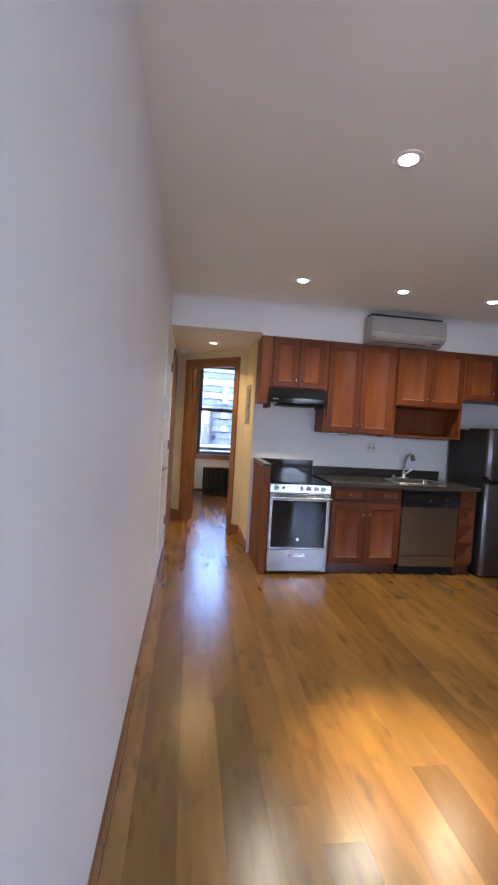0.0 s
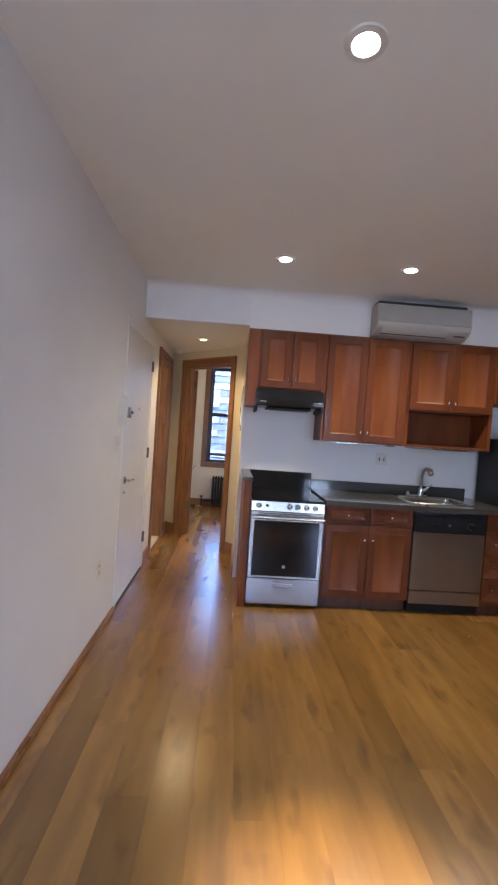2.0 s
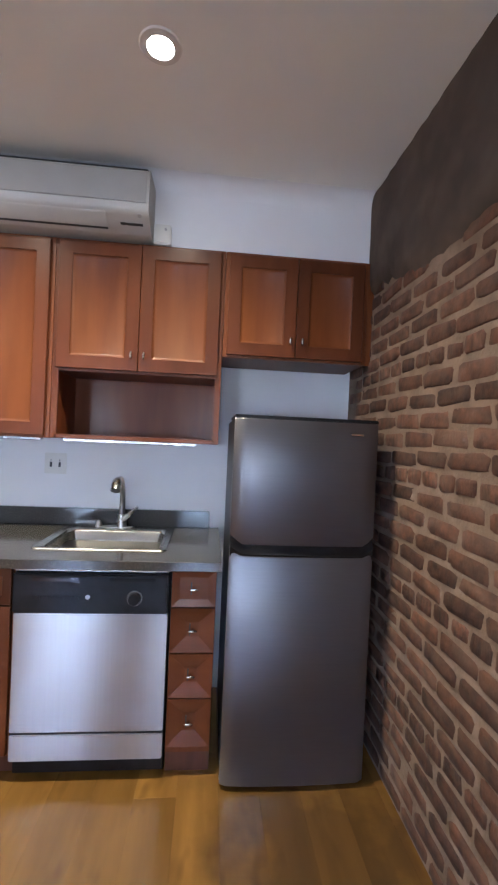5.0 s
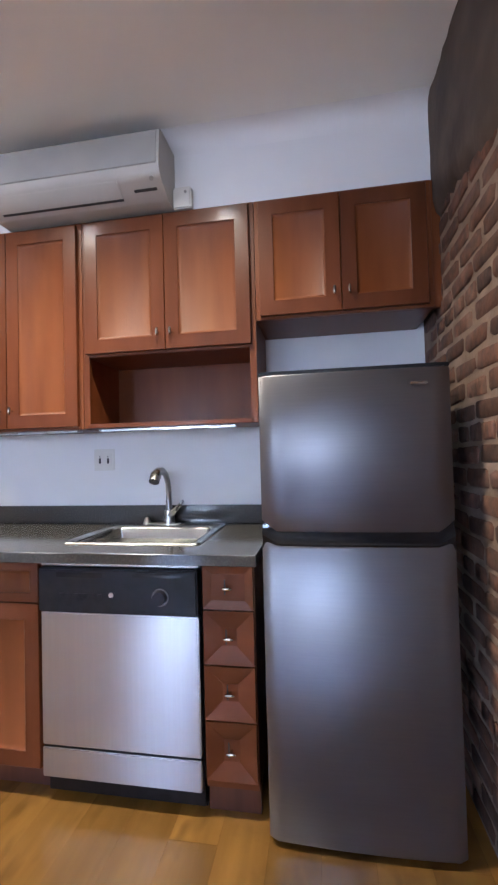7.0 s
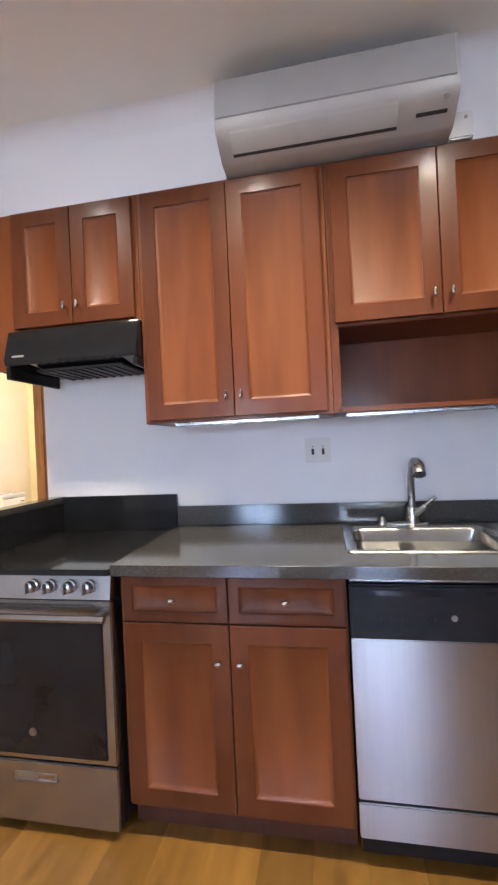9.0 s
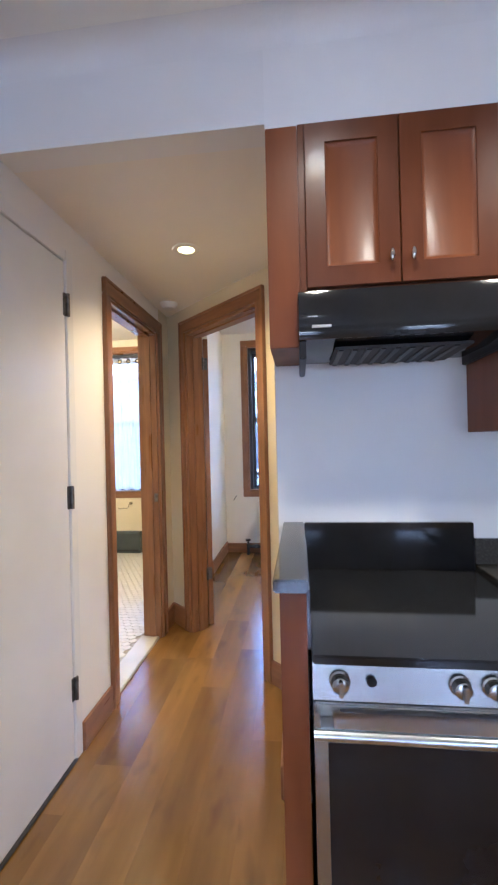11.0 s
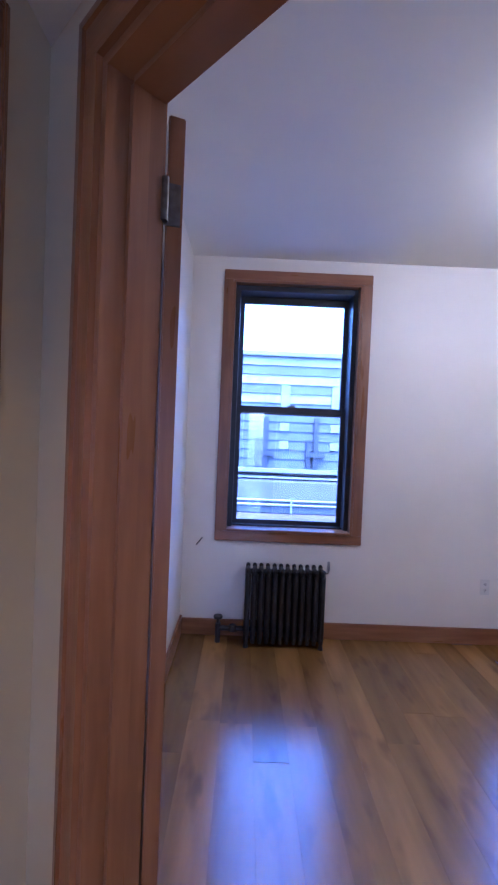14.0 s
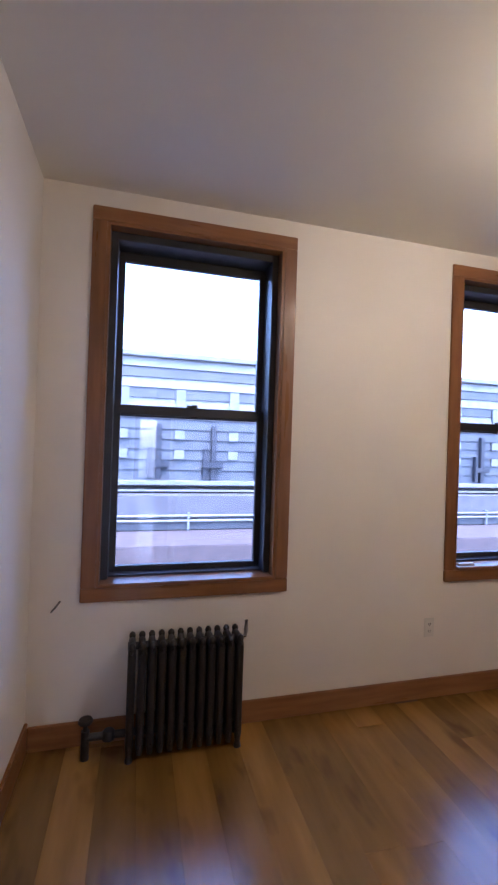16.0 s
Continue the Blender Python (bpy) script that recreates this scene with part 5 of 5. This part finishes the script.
part("seat", oval(bmesh.new(), [(TX + 0.07, TY, 0.262, 0.18, 0.397), (TX + 0.07, TY, 0.272, 0.188, 0.402), (TX + 0.07, TY, 0.27, 0.186, 0.416), (TX + 0.07, TY, 0.255, 0.172, 0.42)]), PORCELAIN, toi)
part("lid", oval(bmesh.new(), [(TX + 0.06, TY, 0.25, 0.178, 0.4205), (TX + 0.06, TY, 0.26, 0.183, 0.426), (TX + 0.06, TY, 0.24, 0.168, 0.438), (TX + 0.06, TY, 0.15, 0.1, 0.442)]), PORCELAIN, toi)
tank = part("tank", boxed(TX - 0.43, TX - 0.21, TY - 0.22, TY + 0.22, 0.36, 0.74, 0.02), PORCELAIN, toi)
part("tank_lid", boxed(TX - 0.44, TX - 0.20, TY - 0.23, TY + 0.23, 0.741, 0.78, 0.01), PORCELAIN, tank)
part("flush_lever", boxed(TX - 0.208, TX - 0.19, TY + 0.10, TY + 0.17, 0.66, 0.675, 0.003), CHROME, tank)


# ---- outside ----
ground = solid("ground", boxed(-900, 900, -900, 900, -3.9, -3.6), ASPHALT, "grey asphalt street far below the windows", "ground")
OY = 13.6
ext = thing("neighbouring_building", (1, OY, -3.6), "pale building opposite with lap cladding and ledges", "building")
part("wall", boxed(-9, 14, OY, OY + 6, -3.6, 3.72), CLAD, ext)
for k in range(12):
    z = 0.50 + k * 0.27
    part("cladding_board", section(bmesh.new(), [(OY - 0.005, z), (OY - 0.05, z), (OY - 0.012, z + 0.268), (OY - 0.005, z + 0.268)], -9, 14), CLAD_WHITE if k in (7, 9, 11) else CLAD, ext)
part("coping", boxed(-9.1, 14.1, OY - 0.15, OY + 0.3, 3.72, 3.86, 0.02), CLAD_WHITE, ext)
for k in range(-4, 8):
    x = 0.60 + 1.46 * k
    for z0, z1 in ((2.20, 2.9), (1.58, 1.82), (1.06, 1.30)):
        part("block", boxed(x - 0.13, x + 0.13, OY - 0.10, OY - 0.04, z0, z1, 0.01), CLAD_WHITE, ext, "white painted block")
    bx = x - 0.54
    part("bracket", box(box(boxed(bx - 0.07, bx + 0.07, OY - 0.16, OY - 0.045, 0.52, 1.98, 0.015), bx - 0.28, bx - 0.16, OY - 0.16, OY - 0.045, 0.55, 1.35, 0.01), bx - 0.30, bx + 0.26, OY - 0.2, OY - 0.045, 0.85, 1.0, 0.01), STREET_DARK, ext, "dark iron bracket")
for z, h, d in ((0.40, 0.1, 0.45), (0.24, 0.05, 0.5)):
    part("ledge", boxed(-9, 14, OY - d, OY - 0.001, z, z + h, 0.01), CLAD_WHITE, ext)
part("canopy", boxed(-9, 14, OY - 1.0, OY - 0.002, -0.3, 0.20, 0.02), STREET_GREY, ext)
for z in (-0.40, -0.28):
    part("pipe", rod(bmesh.new(), (-9, OY - 1.08, z), (14, OY - 1.08, z), 0.035, seg=10), CLAD_WHITE, ext)
for k in range(-3, 6):
    part("pipe_clip", boxed(0.78 + 2.2 * k - 0.03, 0.78 + 2.2 * k + 0.03, OY - 1.12, OY - 1.0, -0.62, -0.2, 0.005), CLAD_WHITE, ext)
part("fascia", boxed(-9, 14, OY - 1.04, OY - 1.0, -0.62, -0.301, 0.01), CLAD, ext)
part("parapet", boxed(-9, 14, OY - 2.6, OY - 1.0, -1.9, -0.64, 0.02), STREET_MAUVE, ext, "worn mauve lower roof edge")


# ---- floor planks, bricks, hexagon tiles ----
rng = random.Random(7)
PW = 0.165
plank_mesh = {}


def plank_data(length):
    key = round(length, 2)
    if key not in plank_mesh:
        bm = boxed(-PW / 2 + 0.0001, PW / 2 - 0.0001, -key / 2 + 0.0001, key / 2 - 0.0001, -0.0088, 0.0)
        top_edges = [e for e in bm.edges if all(v.co.z > -0.001 for v in e.verts)]
        bmesh.ops.bevel(bm, geom=top_edges, offset=0.00025, segments=1, affect="EDGES")
        me = bpy.data.meshes.new("plank")
        bm.to_mesh(me)
        bm.free()
        me.materials.append(PLANK)
        plank_mesh[key] = me
    return plank_mesh[key]


x = -1.09 + PW / 2
while x - PW / 2 < BRICK_X - 0.01:
    y = REAR - rng.uniform(0.0, 1.1)
    while y < FACADE - 0.02:
        length = rng.choice((0.9, 1.1, 1.3, 1.5, 1.7, 1.9, 2.2))
        a, b = max(y, REAR), min(y + length, FACADE)
        if b - a > 0.03:
            o = new("plank", plank_data(b - a))
            o.parent, o.location = floor, (x, (a + b) / 2, 0)
        y += length
    x += PW

wall_b = solid("wall_brick", boxed(BRICK_X - 0.004, BRICK_X, REAR, BACK, 0, 2.16), MORTAR, "old exposed brick wall with rough lime mortar joints", "wall")
brick_meshes = []
for k in range(14):
    bm = bmesh.new()
    outline = []
    for i in range(12):
        c, q = math.cos(math.tau * (i + 0.5) / 12), math.sin(math.tau * (i + 0.5) / 12)
        outline.append((0.1 * math.copysign(abs(c) ** 0.28, c) + rng.uniform(-0.007, 0.007), 0.0305 * math.copysign(abs(q) ** 0.3, q) + rng.uniform(-0.0045, 0.0045)))
    face = rng.uniform(-0.008, -0.004)
    back_ring = [bm.verts.new((0.012, py, pz)) for py, pz in outline]
    mid_ring = [bm.verts.new((face + 0.005, py * 0.985, pz * 0.96)) for py, pz in outline]
    front_ring = [bm.verts.new((face + rng.uniform(-0.0015, 0.0015), py * 0.955, pz * 0.84)) for py, pz in outline]
    for i in range(12):
        j = (i + 1) % 12
        bm.faces.new((back_ring[i], back_ring[j], mid_ring[j], mid_ring[i]))
        bm.faces.new((mid_ring[i], mid_ring[j], front_ring[j], front_ring[i]))
    bm.faces.new(front_ring)
    bmesh.ops.recalc_face_normals(bm, faces=bm.faces)
    for fa in bm.faces:
        fa.smooth = True
    me = bpy.data.meshes.new("brick")
    bm.to_mesh(me)
    bm.free()
    me.materials.append(BRICK)
    brick_meshes.append(me)
rest = bmesh.new()
course, count = 0, 0
z = 0.04
while z < 2.30:
    y = BACK - 0.02 - (0.105 if course % 2 else 0.0)
    header = course % 6 == 5
    while y > REAR + 0.1:
        length = (0.098 if header else 0.198) * rng.uniform(0.93, 1.05)
        yc = y - length / 2
        off = rng.uniform(-0.007, 0.004)
        ragged = 2.16 + 0.03 * math.sin(yc * 3.1) + 0.025 * math.sin(yc * 7.7)
        if z < ragged:
            if yc > -1.32 and yc < 0.6 and count < 300:
                o = new("brick", rng.choice(brick_meshes))
                o.parent, o.location = wall_b, (BRICK_X - 0.002 + off * 0.4, yc, z + 0.006 * math.sin(yc * 4.3 + course * 0.9) + rng.uniform(-0.003, 0.003))
                o.scale = (1, length / 0.198, rng.uniform(0.92, 1.06))
                o.rotation_euler = (rng.uniform(-0.04, 0.04), 0, rng.uniform(-0.02, 0.02))
                count += 1
            else:
                box(rest, BRICK_X - 0.008 + off * 0.4, BRICK_X, yc - length / 2, yc + length / 2, z - 0.028, z + 0.028)
        y -= length + rng.uniform(0.013, 0.02)
    z += 0.0745
    course += 1
me = bpy.data.meshes.new("brick_courses")
rest.to_mesh(me)
rest.free()
me.materials.append(BRICK)
o = tagged(new("brick_courses", me), kind="stuff")
o.parent = wall_b
# painted parging above the bricks, with a ragged lower edge
bm = bmesh.new()
n = 150
cols = []
for k in range(n + 1):
    y = REAR + (BACK - REAR - 0.002) * k / n
    low = 2.17 + 0.03 * math.sin(y * 3.1) + 0.025 * math.sin(y * 7.7) + rng.uniform(-0.025, 0.025)
    ins = rng.uniform(-0.004, 0.004)
    cols.append([bm.verts.new(p) for p in ((BRICK_X, y, low - 0.02), (BRICK_X - 0.014 + ins, y, low), (BRICK_X - 0.024 + ins, y, low + 0.05), (BRICK_X - 0.026 - ins, y, 2.45), (BRICK_X - 0.03 + ins, y, CEIL_K - 0.001), (BRICK_X, y, CEIL_K - 0.001))])
for a, b in zip(cols, cols[1:]):
    for i in range(6):
        j = (i + 1) % 6
        bm.faces.new((a[i], b[i], b[j], a[j]))
bm.faces.new(cols[0])
bm.faces.new(cols[-1][::-1])
bmesh.ops.recalc_face_normals(bm, faces=bm.faces)
solid("wall_brick_parging", bm, PARGE, "dark brown painted parging above old brick", "wall")

hexagon = bmesh.new()
R = 0.0325
prism(hexagon, [(R * math.cos(radians(60 * k + 30)), R * math.sin(radians(60 * k + 30))) for k in range(6)], -0.0028, 0.001)
bmesh.ops.bevel(hexagon, geom=[e for e in hexagon.edges if all(v.co.z > 0 for v in e.verts)], offset=0.0015, segments=1, affect="EDGES")
hex_mesh = bpy.data.meshes.new("tile")
hexagon.to_mesh(hex_mesh)
hexagon.free()
hex_mesh.materials.append(TILE)
hv = [tuple(v.co) for v in hex_mesh.vertices]
hf = [tuple(p.vertices) for p in hex_mesh.polygons]
verts, faces, count, row = [], [], 0, 0
DX, DY = 0.0595, 0.0515
y = BATH_Y0 + 0.03
while y < FACADE - 0.03:
    x = BATH_X1 - 0.035 - (DX / 2 if row % 2 else 0)
    while x > BATH_X0 + 0.03:
        if 1.75 < y < 2.95 and x > -1.55 and count < 300:
            if not (x > BATH_X1 - 0.055 and 1.24 < y < 2.0):
                o = new("tile", hex_mesh)
                o.parent, o.location = floor_bath, (x, y, 0)
                count += 1
        elif not (x > BATH_X1 - 0.055 and 1.24 < y < 2.0):
            base = len(verts)
            verts += [(vx + x, vy + y, vz) for vx, vy, vz in hv]
            faces += [tuple(i + base for i in f) for f in hf]
        x -= DX
    y += DY
    row += 1
me = bpy.data.meshes.new("far_tiles")
me.from_pydata(verts, [], faces)
me.materials.append(TILE)
o = tagged(new("far_tiles", me), kind="stuff")
o.parent = floor_bath
